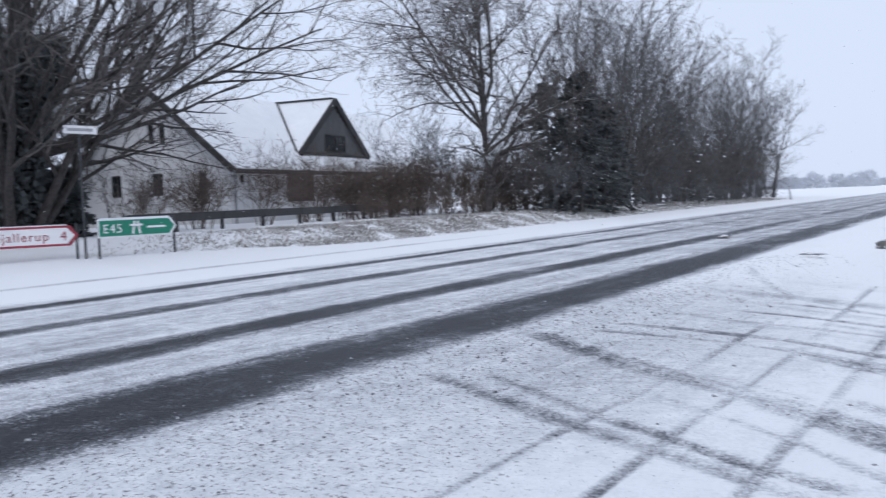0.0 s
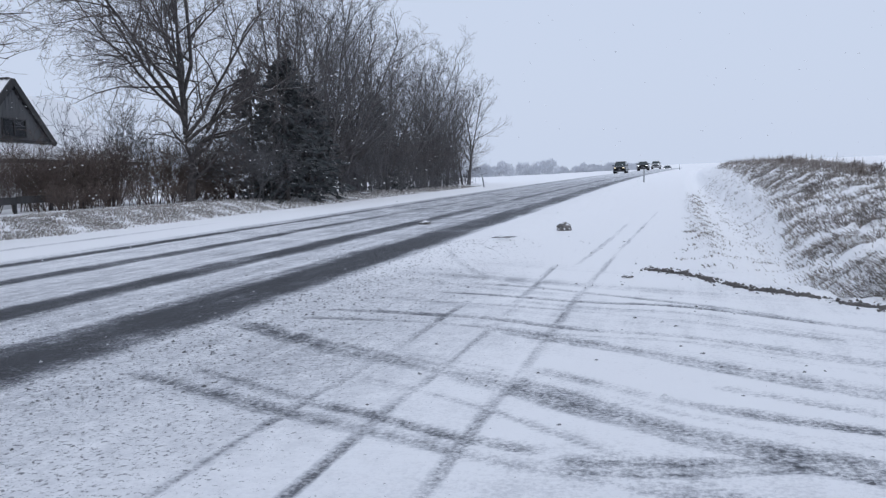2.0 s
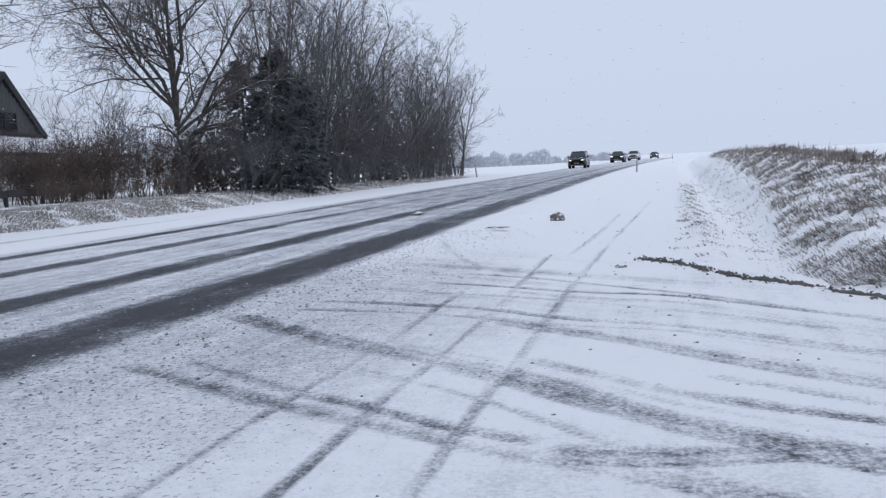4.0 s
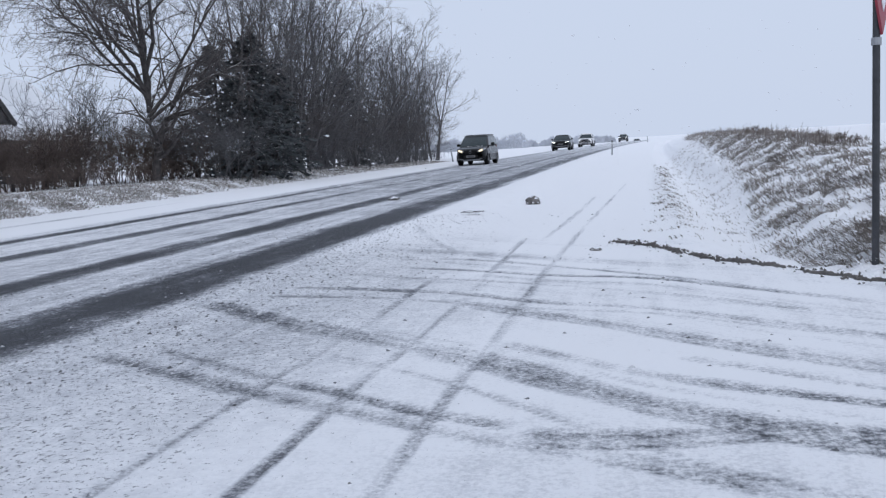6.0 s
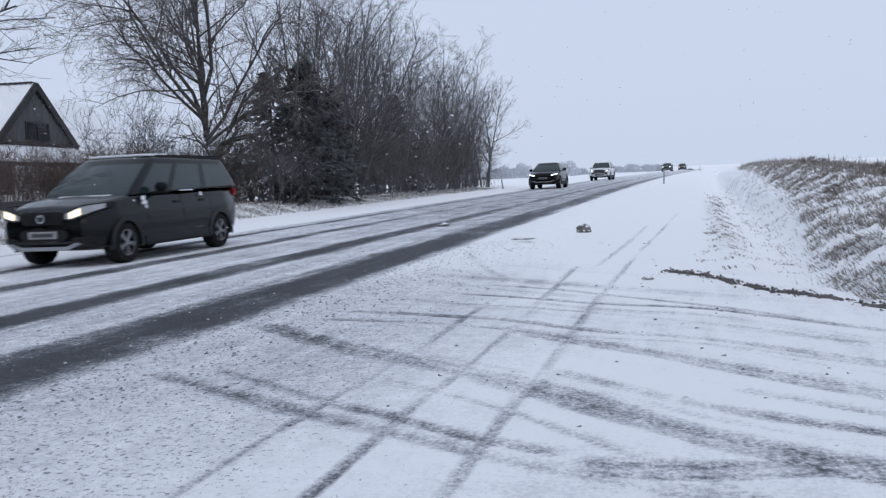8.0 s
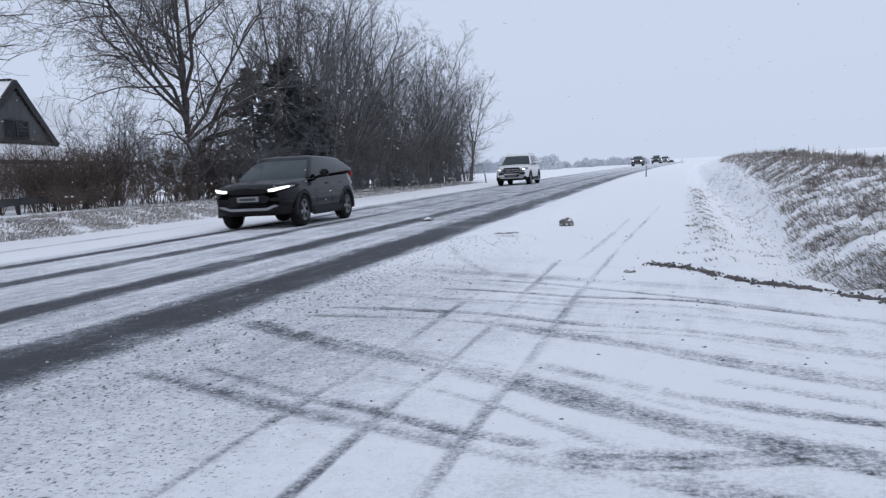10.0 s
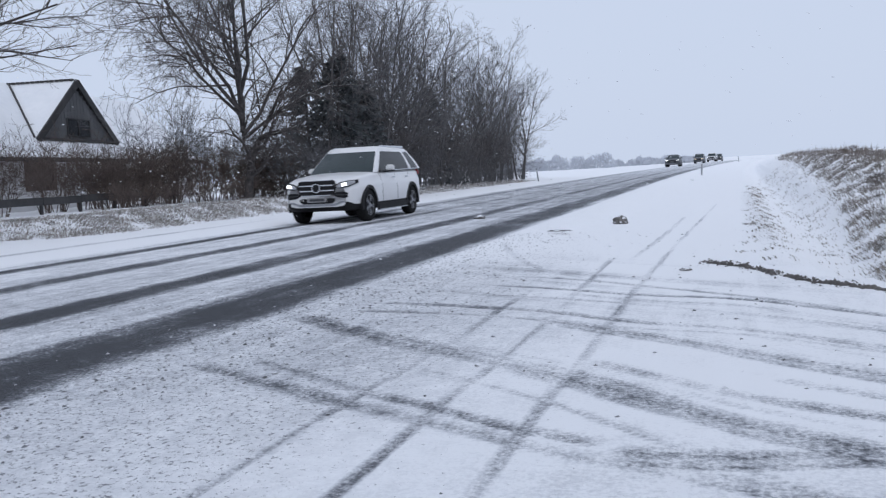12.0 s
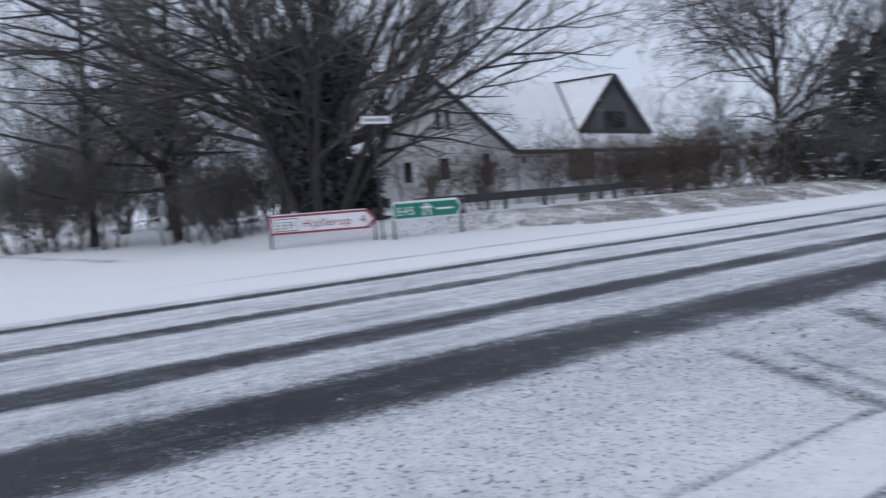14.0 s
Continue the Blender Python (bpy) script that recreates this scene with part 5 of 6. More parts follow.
def car_shell(sp):
    """Lower body: sections along the car, with the wheel openings left out. Front at y = 0, towards -y."""
    W = sp["W"] / 2
    ys = np.unique(np.concatenate([np.array([0, 0.02, 0.06, 0.12, 0.2, 0.3]), np.arange(0.38, sp["L"] - 0.3, 0.075), sp["L"] - np.array([0.3, 0.2, 0.12, 0.06, 0.0])]))
    side = np.linspace(0, 1, 15)
    V, F = [], []
    rows = None
    for y in ys:
        e = min(y, sp["L"] - y)
        hw = W * (0.74 + 0.26 * min(1, e / 0.62) ** 0.45)
        zb = float(np.interp(y, [p[0] for p in sp["low"]], [p[1] for p in sp["low"]]))
        zt = float(np.interp(y, [p[0] for p in sp["top"]], [p[1] for p in sp["top"]]))
        zs = zt - 0.07
        half = [(0.0, zb), (0.7 * hw, zb), (0.93 * hw, zb + 0.03)]
        for f in side:
            bulge = 0.965 + 0.035 * math.sin(math.pi * min(1, f * 1.1)) - 0.045 * max(0, f - 0.72) / 0.28
            crease = 0.008 * math.exp(-((f - 0.74) / 0.05) ** 2)
            half.append(((bulge + crease) * hw, zb + 0.06 + (zs - zb - 0.06) * f))
        half += [(0.885 * hw, zt - 0.022), (0.80 * hw, zt), (0.45 * hw, zt + 0.025), (0.0, zt + 0.035)]
        rows = len(half)
        V.extend((x, y, z) for x, z in half)
        V.extend((-x, y, z) for x, z in half)
    for k in range(len(ys) - 1):
        for mirror in (0, 1):
            for q in range(rows - 1):
                a = k * 2 * rows + mirror * rows + q
                quad = (a, a + 1, a + 1 + 2 * rows, a + 2 * rows)
                c = sum((Vector(V[i]) for i in quad), Vector()) / 4
                if q >= 1 and any(math.hypot(c.y - wy, c.z - sp["r"]) < sp["r"] + 0.055 for wy in (sp["fo"], sp["fo"] + sp["wb"])) and c.z < zt and abs(c.x) > 0.5 * W:
                    continue
                F.append(quad if mirror == 0 else quad[::-1])
    n = len(ys)
    for k in (0, n - 1):
        a = k * 2 * rows
        F.append(tuple([a + q for q in range(rows)] + [a + rows + q for q in range(rows - 2, 0, -1)]))
    return V, F


def car_cabin(sp):
    """Glasshouse: rings from the waistline to the roof. Returns the vertices and the faces by part."""
    nf, ns = 8, 18
    W = sp["W"] / 2
    levels = []
    steps = (0.0, 0.12, 0.35, 0.6, 0.84, 0.95, 1.0)

    def ring(yf, yr, hw, bow, z0, z1):
        pts = []
        for k in range(nf + 1):
            f = -1 + 2 * k / nf
            pts.append((f * (hw - 0.06), yf - bow * (1 - f * f) + 0.0, z0))
        for k in range(ns + 1):
            f = k / ns
            pts.append((hw - 0.015 * (2 * f - 1) ** 2, yf + 0.06 + (yr - yf - 0.16) * f, z0 + (z1 - z0) * f))
        for k in range(nf + 1):
            f = 1 - 2 * k / nf
            pts.append((f * (hw - 0.12), yr + 0.5 * bow * (1 - f * f), z1))
        for k in range(ns + 1):
            f = 1 - k / ns
            pts.append((-(hw - 0.015 * (2 * f - 1) ** 2), yf + 0.06 + (yr - yf - 0.16) * f, z0 + (z1 - z0) * f))
        return pts
    V = []
    n = 2 * (nf + 1) + 2 * (ns + 1)
    for t in steps:
        yf = sp["wy0"] + (sp["ry0"] - sp["wy0"]) * t ** 1.12
        yr = sp["wy1"] + (sp["ry1"] - sp["wy1"]) * t ** 1.3
        hw = W * (0.93 + (sp["roofw"] - 0.93) * t ** 1.25)
        zf = sp["belt0"] + (sp["H"] - 0.06 - sp["belt0"]) * t
        zr = sp["belt1"] + (sp["H"] - 0.09 - sp["belt1"]) * t
        V.extend(ring(yf, yr, hw, 0.12, zf, zr))
    last = V[-n:]
    cy = (sp["ry0"] + sp["ry1"]) / 2
    for shrink, up in ((0.86, 0.035), (0.5, 0.055)):
        V.extend((x * shrink, cy + (y - cy) * shrink, z + up) for x, y, z in last)
    V.append((0, cy, sp["H"] - 0.005))
    groups = {"cabin_frame": [], "windscreen": [], "rear_window": [], "side_window_a": [], "side_window_b": []}
    L = len(steps) + 2
    for k in range(L - 1):
        for q in range(n):
            j = (q + 1) % n
            quad = (k * n + q, k * n + j, (k + 1) * n + j, (k + 1) * n + q)
            name = "cabin_frame"
            if k < 4:
                if q < nf:
                    name = "windscreen"
                elif nf + 1 <= q < nf + 1 + ns and k >= 0:
                    f = (q - nf - 1 + 0.5) / ns
                    if any(a < f < b for a, b in sp["panes"]):
                        name = "side_window_a"
                elif nf + ns + 2 <= q < 2 * nf + ns + 2 and 1 <= k:
                    name = "rear_window"
                elif q >= 2 * nf + ns + 3 and q < n - 1:
                    f = 1 - (q - 2 * nf - ns - 3 + 0.5) / ns
                    if any(a < f < b for a, b in sp["panes"]):
                        name = "side_window_b"
            groups[name].append(quad)
    top = (L - 1) * n
    for q in range(n):
        groups["cabin_frame"].append((top + q, top + (q + 1) % n, len(V) - 1))
    return V, groups


def compact(V, F):
    used = sorted({i for f in F for i in f})
    at = {i: k for k, i in enumerate(used)}
    return [V[i] for i in used], [tuple(at[i] for i in f) for f in F]


def nose_y(sp, x):
    """How far back the rounded nose lies at a given distance from the middle."""
    k = (abs(x) / (sp["W"] / 2 * 0.985) - 0.74) / 0.26
    return 0.62 * min(1.0, max(0.0, k)) ** (1 / 0.45)


def nose_patch(name, sp, outline, proud, material, parent, label="", columns=14):
    """A piece that follows the nose: outline is a list of (x, lowest z, highest z) from one end to the other."""
    xs = np.linspace(outline[0][0], outline[-1][0], columns)
    lo = np.interp(xs, [o[0] for o in outline], [o[1] for o in outline])
    hi = np.interp(xs, [o[0] for o in outline], [o[2] for o in outline])
    V, F = [], []
    for x, a, b in zip(xs, lo, hi):
        y = nose_y(sp, x)
        back = 0.10 * max(0.0, b - sp["top"][1][1] + 0.06)
        V.extend(((x, y - proud, a), (x, y - proud + back, b), (x, y + 0.05, b), (x, y + 0.05, a)))
    n = len(xs)
    for k in range(n - 1):
        for q in range(4):
            p = (q + 1) % 4
            F.append((4 * k + q, 4 * k + p, 4 * k + 4 + p, 4 * k + 4 + q))
    F += [(0, 1, 2, 3), (4 * n - 1, 4 * n - 2, 4 * n - 3, 4 * n - 4)]
    bm = bmesh.new()
    vs = [bm.verts.new(v) for v in V]
    for f in F:
        bm.faces.new([vs[i] for i in f])
    bmesh.ops.recalc_face_normals(bm, faces=bm.faces)
    return part(name, bm, material, parent, label)


def flip(outline, sx):
    return [(sx * x, a, b) for x, a, b in outline][::sx]


def shrink(outline, by, lo=0.0, hi=1.0):
    """The same outline drawn in by a share, kept between two shares of its length."""
    x0, x1 = outline[0][0], outline[-1][0]
    out = []
    for f in (0.0, 0.25, 0.5, 0.75, 1.0):
        x = x0 + (x1 - x0) * (lo + (hi - lo) * f)
        a = float(np.interp(x, [o[0] for o in outline], [o[1] for o in outline]))
        b = float(np.interp(x, [o[0] for o in outline], [o[2] for o in outline]))
        out.append((x, a + (b - a) * by, b - (b - a) * by))
    return out


def side_strip(name, sp, y, z0, z1, material, parent, sx):
    """A door seam that follows the flank."""
    V, F = [], []
    zb = 0.27
    zs = sp["belt0"] - 0.05
    for k in range(9):
        z = z0 + (z1 - z0) * k / 8
        f = min(1.0, max(0.0, (z - zb - 0.06) / (zs - zb - 0.06)))
        x = sp["W"] / 2 * (0.965 + 0.035 * math.sin(math.pi * min(1, f * 1.1)) - 0.045 * max(0, f - 0.72) / 0.28 + 0.008 * math.exp(-((f - 0.74) / 0.05) ** 2)) + 0.003
        V.extend(((sx * x, y - 0.006, z), (sx * x, y + 0.006, z), (sx * (x - 0.02), y, z)))
    for k in range(8):
        for q in range(3):
            p = (q + 1) % 3
            F.append((3 * k + q, 3 * k + p, 3 * k + 3 + p, 3 * k + 3 + q))
    return mesh_part(name, V, F, material, parent)


def build_car(name, sp, label):
    car = new(name)
    V, F = car_shell(sp)
    share = (sp["split"] - 0.33) / (sp["belt0"] - 0.06 - 0.33)
    rows_low = 3 + max(0, round(14 * share))
    low = [f for f in F if len(f) == 4 and max(i % 22 for i in f) <= rows_low]
    chosen = set(low)
    v, f = compact(V, [f for f in F if f not in chosen])
    mesh_part("body", v, f, sp["paint"], car, smooth=True)
    v, f = compact(V, low)
    mesh_part("lower_bodywork", v, f, sp["clad"], car, "dark lower body trim", smooth=True)
    V, groups = car_cabin(sp)
    for key, faces in groups.items():
        v, f = compact(V, faces)
        mat = sp["paint"] if key == "cabin_frame" else MAT_CAR_GLASS if key == "windscreen" else sp["side_glass"]
        mesh_part(key.replace("_a", "").replace("_b", "") if key.startswith("side") else key, v, f, mat, car, smooth=True)
    W, L, r, fo, wb = sp["W"] / 2, sp["L"], sp["r"], sp["fo"], sp["wb"]
    wheels = []
    for sx in (-1, 1):
        for wy in (fo, fo + wb):
            wheels.append(build_wheel(car, sx * (W - 0.135), wy, r, 0.25, sx))
            arch = ring_part("wheel_arch", r + 0.015, r + 0.10, sx * (W - 0.06), sx * (W + 0.006), sp["clad"], car, 20, (-12, 192))
            arch.location = (0, wy, r)
            well = ring_part("wheel_well", 0.02, r + 0.05, sx * (W - 0.36), sx * (W - 0.32), MAT_PLASTIC, car, 20, (-4, 184))
            well.location = (0, wy, r)
            roof = ring_part("wheel_housing", r + 0.045, r + 0.055, sx * (W - 0.36), sx * (W - 0.05), MAT_PLASTIC, car, 16, (-5, 185))
            roof.location = (0, wy, r)
        part("sill", box((sx * (W - 0.025), fo + wb / 2, 0.33), (0.07, wb - 2 * r - 0.22, 0.16), bevel=0.02), sp["clad"], car, "dark sill trim")
        part("running_board", box((sx * (W - 0.01), fo + wb / 2, 0.245), (0.09, wb - 2 * r - 0.26, 0.025), bevel=0.008), MAT_CHROME if sp["chrome"] else MAT_PLASTIC, car)
        mz = sp["belt0"] + 0.10
        mirror = part("door_mirror", box((sx * (W + 0.10), sp["wy0"] + 0.62, mz), (0.22, 0.12, 0.15), bevel=0.035), sp["paint"], car)
        part("mirror_foot", box((sx * (W - 0.03), sp["wy0"] + 0.62, mz - 0.085), (0.16, 0.07, 0.04)), MAT_PLASTIC, mirror)
        part("mirror_base", box((sx * (W + 0.10), sp["wy0"] + 0.62, mz - 0.08), (0.2, 0.11, 0.03), bevel=0.01), MAT_PLASTIC, mirror)
        for dy in sp["handles"]:
            part("door_handle", box((sx * (W - 0.022), dy, sp["belt0"] - 0.14), (0.03, 0.2, 0.03), bevel=0.01), sp["paint"] if not sp["chrome"] else MAT_CHROME, car)
        for dy in sp["seams"]:
            side_strip("door_seam", sp, dy, sp["split"], sp["belt0"] - 0.03, MAT_PLASTIC, car, sx)
        part("window_trim", box((sx * (W * 0.935), (sp["wy0"] + sp["wy1"]) / 2 + 0.2, (sp["belt0"] + sp["belt1"]) / 2 + 0.02), (0.02, sp["wy1"] - sp["wy0"] - 0.9, 0.022), pose(0, 0, 0, math.degrees(math.atan2(sp["belt1"] - sp["belt0"], sp["wy1"] - sp["wy0"])))), MAT_CHROME if sp["chrome"] else MAT_PLASTIC, car)
        # headlight: housing, clear lens and the burning beam
        lamp = flip(sp["lamp"], sx)
        light = nose_patch("headlight", sp, lamp, 0.012, MAT_PLASTIC, car, "headlight in a dark housing")
        nose_patch("lens", sp, flip(shrink(sp["lamp"], 0.14, 0.06, 0.94), sx), 0.018, MAT_LENS if sp["lens"] else MAT_PLASTIC, light)
        nose_patch("beam", sp, flip(shrink(sp["lamp"], sp["beam_in"], *sp["beam_at"]), sx), 0.024, sp["beam"], light, "burning low beam")
        part("tail_light", box((sx * (W * 0.68), L - 0.07, sp["belt1"] - 0.10), (0.3, 0.12, 0.16), bevel=0.03), MAT_RED_LENS, car, "red tail light")
        nose_patch("air_intake", sp, flip(sp["intake"], sx), 0.010, MAT_PLASTIC, car, "dark side air intake")
        if sp["chrome"]:
            nose_patch("intake_blade", sp, flip(shrink(sp["intake"], 0.44, 0.1, 0.85), sx), 0.016, MAT_DARKPOST, car)
        if sp["rails"]:
            part("roof_rail", box((sx * (W * sp["roofw"] - 0.06), (sp["ry0"] + sp["ry1"]) / 2 + 0.05, sp["H"] - 0.035), (0.035, sp["ry1"] - sp["ry0"] - 0.35, 0.06), bevel=0.012), sp["rails"], car, "roof rail")
    gz, gw, gh = sp["grille"]
    g = gw / 2
    shape = [(-g, gz - 0.02, gz + 0.06), (-g * 0.93, gz - gh * 0.32, gz + gh * 0.42), (-g * 0.8, gz - gh * 0.46, gz + gh / 2), (g * 0.8, gz - gh * 0.46, gz + gh / 2), (g * 0.93, gz - gh * 0.32, gz + gh * 0.42), (g, gz - 0.02, gz + 0.06)]
    grille = nose_patch("grille", sp, shape, 0.012, MAT_PLASTIC, car, "dark radiator grille", 30)
    if sp["chrome"]:
        for z in (gz - gh * 0.47, gz + gh * 0.49):
            part("grille_rim", box((0, -0.018, z), (gw * 0.8, 0.02, 0.016), bevel=0.005), MAT_CHROME, grille)
    for k in range(sp["bars"]):
        z = gz - gh / 2 + gh * (k + 1) / (sp["bars"] + 1)
        part("grille_bar", box((0, -0.022, z), (gw * 0.90, 0.02, 0.026), bevel=0.006), sp["bar_mat"], grille)
    if sp["badge"]:
        badge = ring_part("badge", sp["badge"] * 0.82, sp["badge"], -0.012, 0.012, MAT_CHROME, grille)
        badge.matrix_basis = Matrix.Translation((0, -0.042, gz)) @ pose(0, 0, 0, 0, 0, 90)
        part("badge_disc", rod((0, -0.03, gz), (0, -0.036, gz), sp["badge"] * 0.82, seg=24), MAT_PLASTIC, grille)
    pz = sp["plate_z"]
    lw = g * sp["low_w"]
    nose_patch("lower_grille", sp, [(-lw * 1.1, pz - 0.02, pz + 0.02), (-lw * 0.95, pz - 0.09, pz + sp["low_h"]), (lw * 0.95, pz - 0.09, pz + sp["low_h"]), (lw * 1.1, pz - 0.02, pz + 0.02)], 0.010, MAT_PLASTIC, car, "", 20)
    part("number_plate", box((0, -0.025, pz), (0.5, 0.02, 0.11), bevel=0.006), MAT_PLATE, car, "pale number plate")
    part("plate_bar", box((0, -0.037, pz), (0.38, 0.004, 0.055)), MAT_DARKPOST, car, "dark bar of writing")
    kz, kx = sp["skid_z"], sp["W"] / 2
    nose_patch("skid_plate", sp, [(-kx * 0.72, kz + 0.05, kz + 0.08), (-kx * 0.62, kz + 0.025, kz + 0.08), (-kx * 0.46, kz - 0.03, kz + 0.025), (kx * 0.46, kz - 0.03, kz + 0.025), (kx * 0.62, kz + 0.025, kz + 0.08), (kx * 0.72, kz + 0.05, kz + 0.08)], 0.022, MAT_RIM if sp["skid"] else MAT_PLASTIC, car, "", 40)
    for sx in (-1, 1):
        part("wiper", rod((sx * 0.1 - 0.25, sp["wy0"] + 0.02, sp["belt0"] + 0.04), (sx * 0.1 + 0.25, sp["wy0"] + 0.05, sp["belt0"] + 0.075), 0.01), MAT_PLASTIC, car)
    if sp["snow"]:
        part("roof_snow", box((0, sp["ry0"] + 0.35, sp["H"] - 0.005), (sp["W"] * 0.66, 0.62, 0.035), bevel=0.015), MAT_SNOW, car, "thin snow on the roof")
        part("bonnet_snow", box((0.1, sp["wy0"] - 0.12, sp["belt0"] + 0.005), (sp["W"] * 0.5, 0.14, 0.02), bevel=0.008), MAT_SNOW, car, "line of snow under the windscreen")
        for y, z, w, h in ((sp["wy0"] + 0.28, sp["belt0"] - 0.06, 0.09, 0.07), (sp["wy0"] + 0.31, sp["belt0"] - 0.13, 0.12, 0.06), (sp["wy0"] + 0.35, sp["belt0"] - 0.20, 0.05, 0.07), (sp["wy0"] + 1.55, sp["belt0"] + 0.035, 0.42, 0.018), (sp["wy0"] + 2.0, sp["belt0"] - 0.04, 0.05, 0.07), (sp["wy0"] + 0.7, 0.47, 0.16, 0.02), (sp["wy0"] + 1.9, 0.42, 0.2, 0.018)):
            part("clinging_snow", box((W - 0.025, y, z), (0.03, w, h), bevel=0.008), MAT_SNOW, car, "scrap of snow clinging to the flank")
    return tagged(car, label, "car", "cars on the road"), wheels


SUV = dict(low_w=0.84, low_h=0.035, side_glass=MAT_PRIVACY, L=4.93, W=1.95, H=1.85, r=0.385, fo=0.88, wb=2.995, paint=MAT_WHITE_PAINT, clad=MAT_PLASTIC, chrome=True, rails=MAT_CHROME,
           low=((0, 0.40), (0.2, 0.30), (0.8, 0.27), (4.2, 0.27), (4.7, 0.36), (4.93, 0.50)), top=((0, 0.93), (0.12, 1.02), (0.6, 1.10), (1.5, 1.18), (4.2, 1.20), (4.75, 1.19), (4.93, 1.08)),
           wy0=1.42, wy1=4.86, ry0=2.25, ry1=4.3, roofw=0.71, belt0=1.16, belt1=1.22, panes=((0.04, 0.385), (0.395, 0.71), (0.77, 0.95)), handles=(2.55, 3.5), seams=(1.72, 2.75, 3.72),
           split=0.45, lens=True, lamp=((0.50, 0.84, 0.89), (0.58, 0.82, 0.96), (0.78, 0.85, 1.0), (0.90, 0.93, 1.01)), beam_in=0.28, beam_at=(0.36, 0.66), intake=((0.42, 0.68, 0.71), (0.52, 0.62, 0.745), (0.72, 0.60, 0.745), (0.80, 0.63, 0.70)), beam=MAT_BEAM, grille=(0.85, 0.98, 0.36), bars=2, bar_mat=MAT_CHROME, badge=0.11, plate_z=0.575, skid_z=0.455, skid=True, snow=False)
COMPACT = dict(SUV, low_w=1.0, low_h=0.075, lamp=((0.46, 0.80, 0.87), (0.60, 0.79, 0.89), (0.80, 0.84, 0.92), (0.93, 0.91, 0.945)), beam_in=0.2, beam_at=(0.08, 0.85), intake=((0.50, 0.62, 0.66), (0.56, 0.60, 0.68), (0.82, 0.62, 0.68), (0.87, 0.64, 0.66)), L=4.37, W=1.90, H=1.62, r=0.36, fo=0.84, wb=2.66, paint=MAT_BLACK_PAINT, chrome=False, rails=None,
               low=((0, 0.40), (0.2, 0.30), (0.8, 0.26), (3.7, 0.27), (4.15, 0.38), (4.37, 0.5)), top=((0, 0.86), (0.12, 0.95), (0.6, 1.02), (1.3, 1.09), (3.7, 1.17), (4.2, 1.16), (4.37, 1.05)),
               wy0=1.22, wy1=4.25, ry0=2.0, ry1=3.75, roofw=0.68, belt0=1.07, belt1=1.20, panes=((0.04, 0.44), (0.46, 0.76), (0.80, 0.95)), handles=(2.3, 3.15), seams=(1.55, 2.5, 3.35),
               grille=(0.82, 0.9, 0.12), bars=1, bar_mat=MAT_PLASTIC, badge=0, plate_z=0.66, skid_z=0.44)
VAN = dict(SUV, low_w=1.0, low_h=0.075, side_glass=MAT_CAR_GLASS, split=0.34, lamp=((0.38, 0.72, 0.80), (0.50, 0.70, 0.86), (0.70, 0.75, 0.93), (0.85, 0.88, 0.95)), beam_in=0.22, beam_at=(0.2, 0.62), intake=((0.48, 0.40, 0.44), (0.54, 0.38, 0.46), (0.70, 0.38, 0.46), (0.76, 0.41, 0.44)), L=4.50, W=1.76, H=1.69, r=0.315, fo=0.80, wb=2.81, paint=MAT_GREEN_PAINT, chrome=False, rails=MAT_PLASTIC, clad=MAT_GREEN_PAINT,
           low=((0, 0.36), (0.2, 0.25), (0.8, 0.22), (3.9, 0.23), (4.3, 0.32), (4.5, 0.45)), top=((0, 0.80), (0.12, 0.88), (0.5, 0.97), (1.1, 1.06), (3.9, 1.08), (4.4, 1.06), (4.5, 1.0)),
           wy0=1.0, wy1=4.45, ry0=1.85, ry1=4.2, roofw=0.76, belt0=1.04, belt1=1.10, panes=((0.04, 0.29), (0.35, 0.62), (0.66, 0.93)), handles=(2.25, 3.05), seams=(1.35, 2.4, 3.3),
           beam=MAT_BEAM_WARM, grille=(0.74, 0.76, 0.2), bars=3, bar_mat=MAT_PLASTIC, badge=0.06, plate_z=0.50, skid_z=0.30, skid=True, snow=True)
van, van_wheels = build_car("people_carrier", VAN, "dark grey-green people carrier with salt stains and burning headlights")
compact_suv, compact_wheels = build_car("compact_suv", COMPACT, "black compact off-roader with narrow burning headlights")
white_suv, suv_wheels = build_car("off_roader", SUV, "white off-roader with dark wheel arches and silver roof rails")
# the cars far behind get the paint paled by haze
far_a, far_wheels = build_car("following_car", dict(COMPACT, paint=MAT_HAZED_PAINT, clad=MAT_HAZED_PAINT), "dark car")
tagged(far_a, "dark car with burning headlights following far behind")
far_b, far_wheels = build_car("following_car", dict(VAN, paint=MAT_HAZED_PAINT, clad=MAT_HAZED_PAINT), "dark car")
tagged(far_b, "dark estate car far off with burning headlights")
far_c = copy_thing(white_suv, Matrix())
far_c.name = "following_car"
tagged(far_c, "pale car far off with bright headlights")
far_d = copy_thing(far_b, Matrix())
far_d.name = "following_car"
tagged(far_d, "dark tall car at the end of the line of traffic")

van.scale = (1.10, 1.10, 1.10)
compact_suv.scale = (1.14, 1.14, 1.14)
white_suv.scale = (1.10, 1.10, 1.10)
for other in (far_a, far_b, far_c, far_d):
    other.scale = (1.10, 1.10, 1.10)

# ---- traffic ----
LANE = -10.2


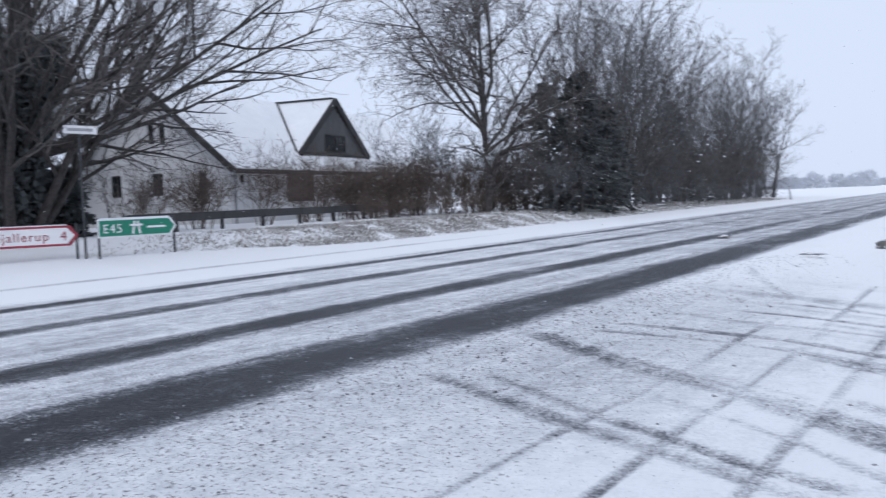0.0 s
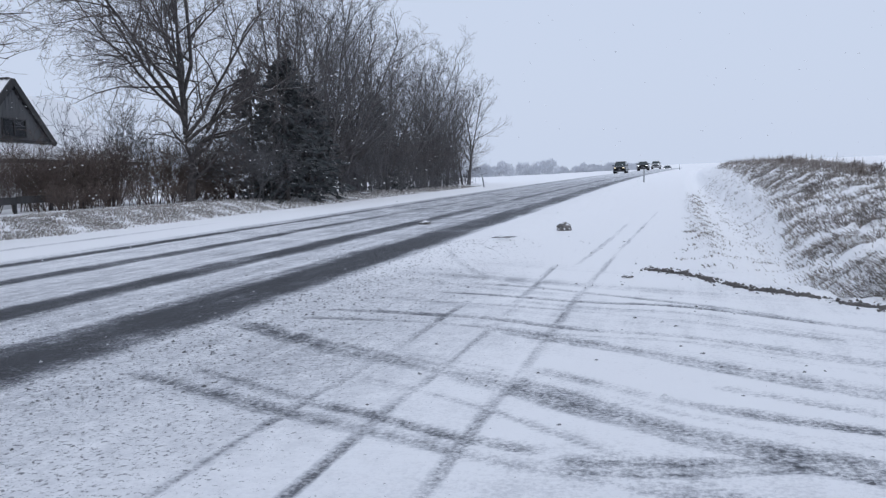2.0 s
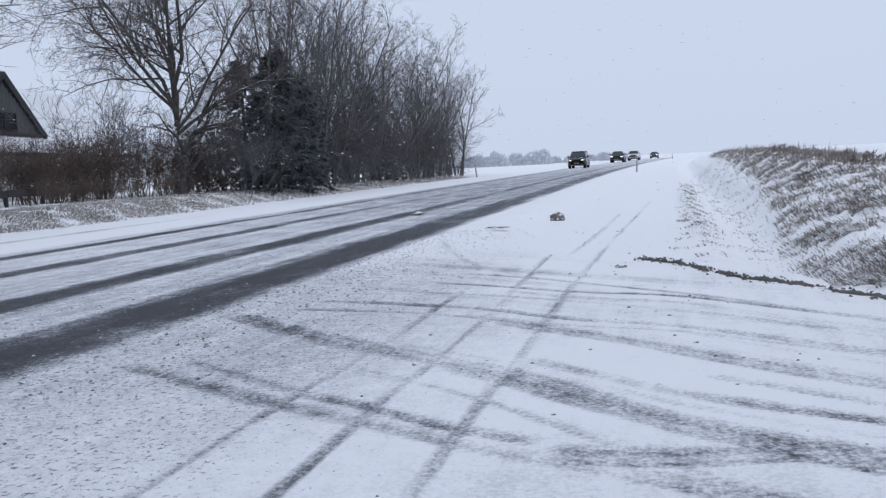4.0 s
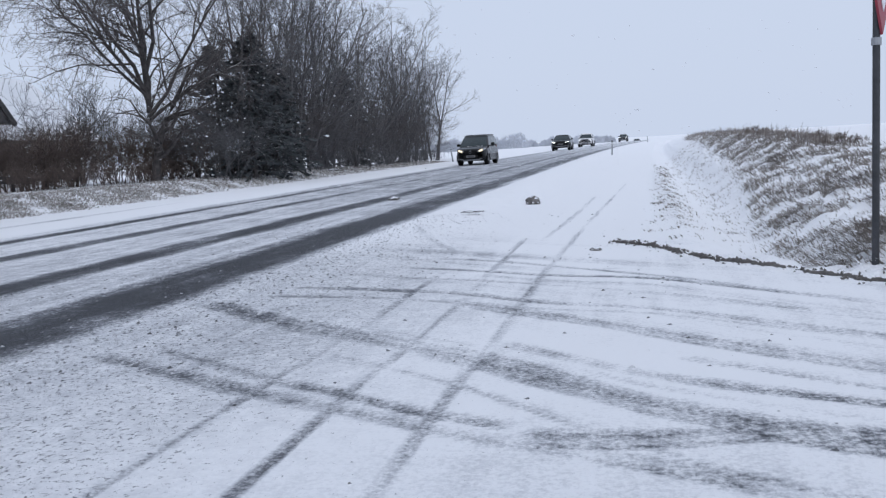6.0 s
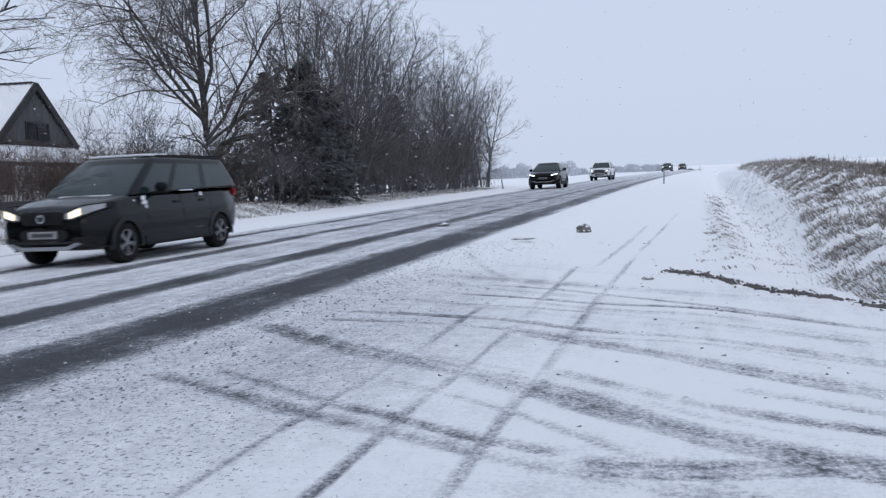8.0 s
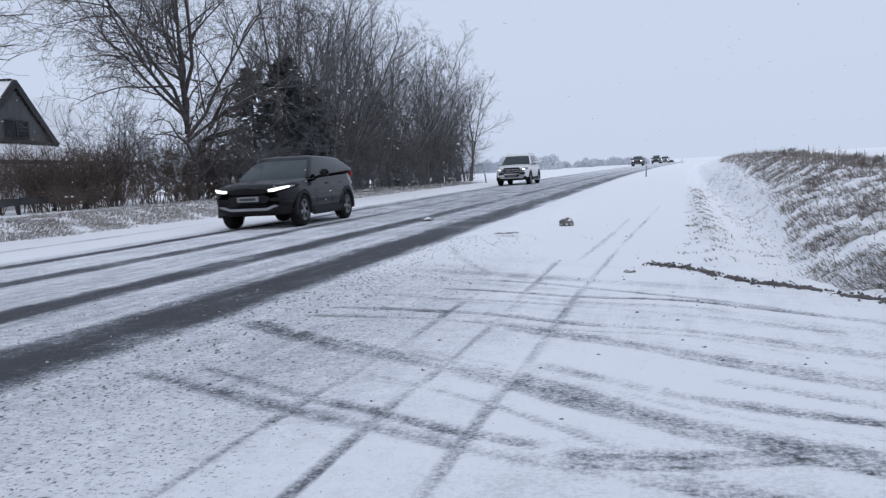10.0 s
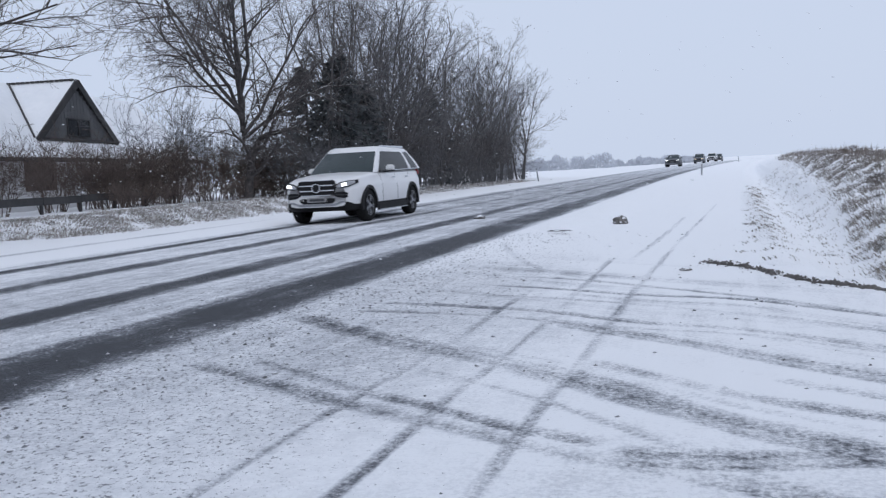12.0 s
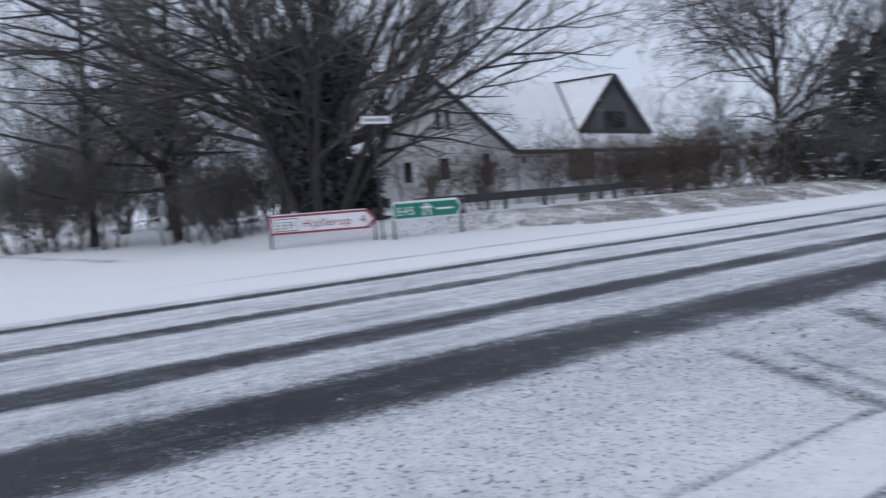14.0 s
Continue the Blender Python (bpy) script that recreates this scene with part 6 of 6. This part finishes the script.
def on_road(y):
    """The pose of a car whose front axle stands y metres ahead along the lane."""
    turn = math.degrees(math.atan(float(bend(y + 1.5) - bend(y)) / 1.5))
    return Matrix.Translation((LANE + float(bend(y)), y, float(land(LANE, y)))) @ pose(0, 0, 0, 0, 0, -turn) @ Matrix.Translation((0, -0.93, 0))


def drive(car, wheels, radius, times, places):
    """Distances at given seconds, read off as a smooth run; the wheels turn with it."""
    fitted = np.polyfit(times, places, 3 if len(times) > 4 else 1)

    def at(t):
        lo, hi = times[0], times[-1]
        if t < lo or t > hi:
            e = lo if t < lo else hi
            return float(np.polyval(fitted, e) + np.polyval(np.polyder(fitted), e) * (t - e))
        return float(np.polyval(fitted, t))
    ts = [k * 0.1 for k in range(141)]
    walk(car, [(t, on_road(at(t))) for t in ts])
    for w in wheels:
        rest = w.location.copy()
        rows, angle, before = [], 0.0, at(0.0)
        for t in ts:
            turn = math.degrees((at(t) - before) / radius)
            before = at(t)
            angle += (turn + 36) % 72 - 36
            rows.append((t, Matrix.Translation(rest) @ pose(0, 0, 0, angle)))
        walk(w, rows)


def motions():
    walk(flakes, [(0.0, pose(0, 0, 0)), (7.0, pose(22, -1.0, -0.6)), (14.0, pose(44, -2.0, -1.2))])
    drive(van, van_wheels, 0.315, (0.5, 1.5, 3.0, 5.5, 6.0, 6.5, 7.5, 7.9, 8.0), (168.4, 150.0, 120.2, 65.9, 54.4, 43.4, 23.0, 15.1, 13.2))
    drive(compact_suv, compact_wheels, 0.385, (3.0, 5.5, 6.0, 6.5, 7.5, 10.4), (166.3, 117.1, 106.7, 94.6, 73.6, 13.4))
    drive(white_suv, suv_wheels, 0.40, (5.5, 6.5, 7.5, 11.0, 12.4, 12.6), (146.9, 125.8, 105.6, 39.0, 15.3, 11.9))
    drive(far_a, [], 0.36, (1.5, 5.5, 7.5, 11.0, 12.0, 13.0), (275.8, 222.1, 203.2, 151, 133, 117))
    drive(far_b, [], 0.36, (6.0, 7.5, 11.0, 12.0, 13.0), (275.8, 252.7, 196.9, 181.1, 163.2))
    drive(far_c, [], 0.36, (7.5, 12.0, 13.0), (289.5, 214.8, 196.8))
    drive(far_d, [], 0.36, (7.5, 12.0, 13.0), (315.8, 237.9, 219))


motions()
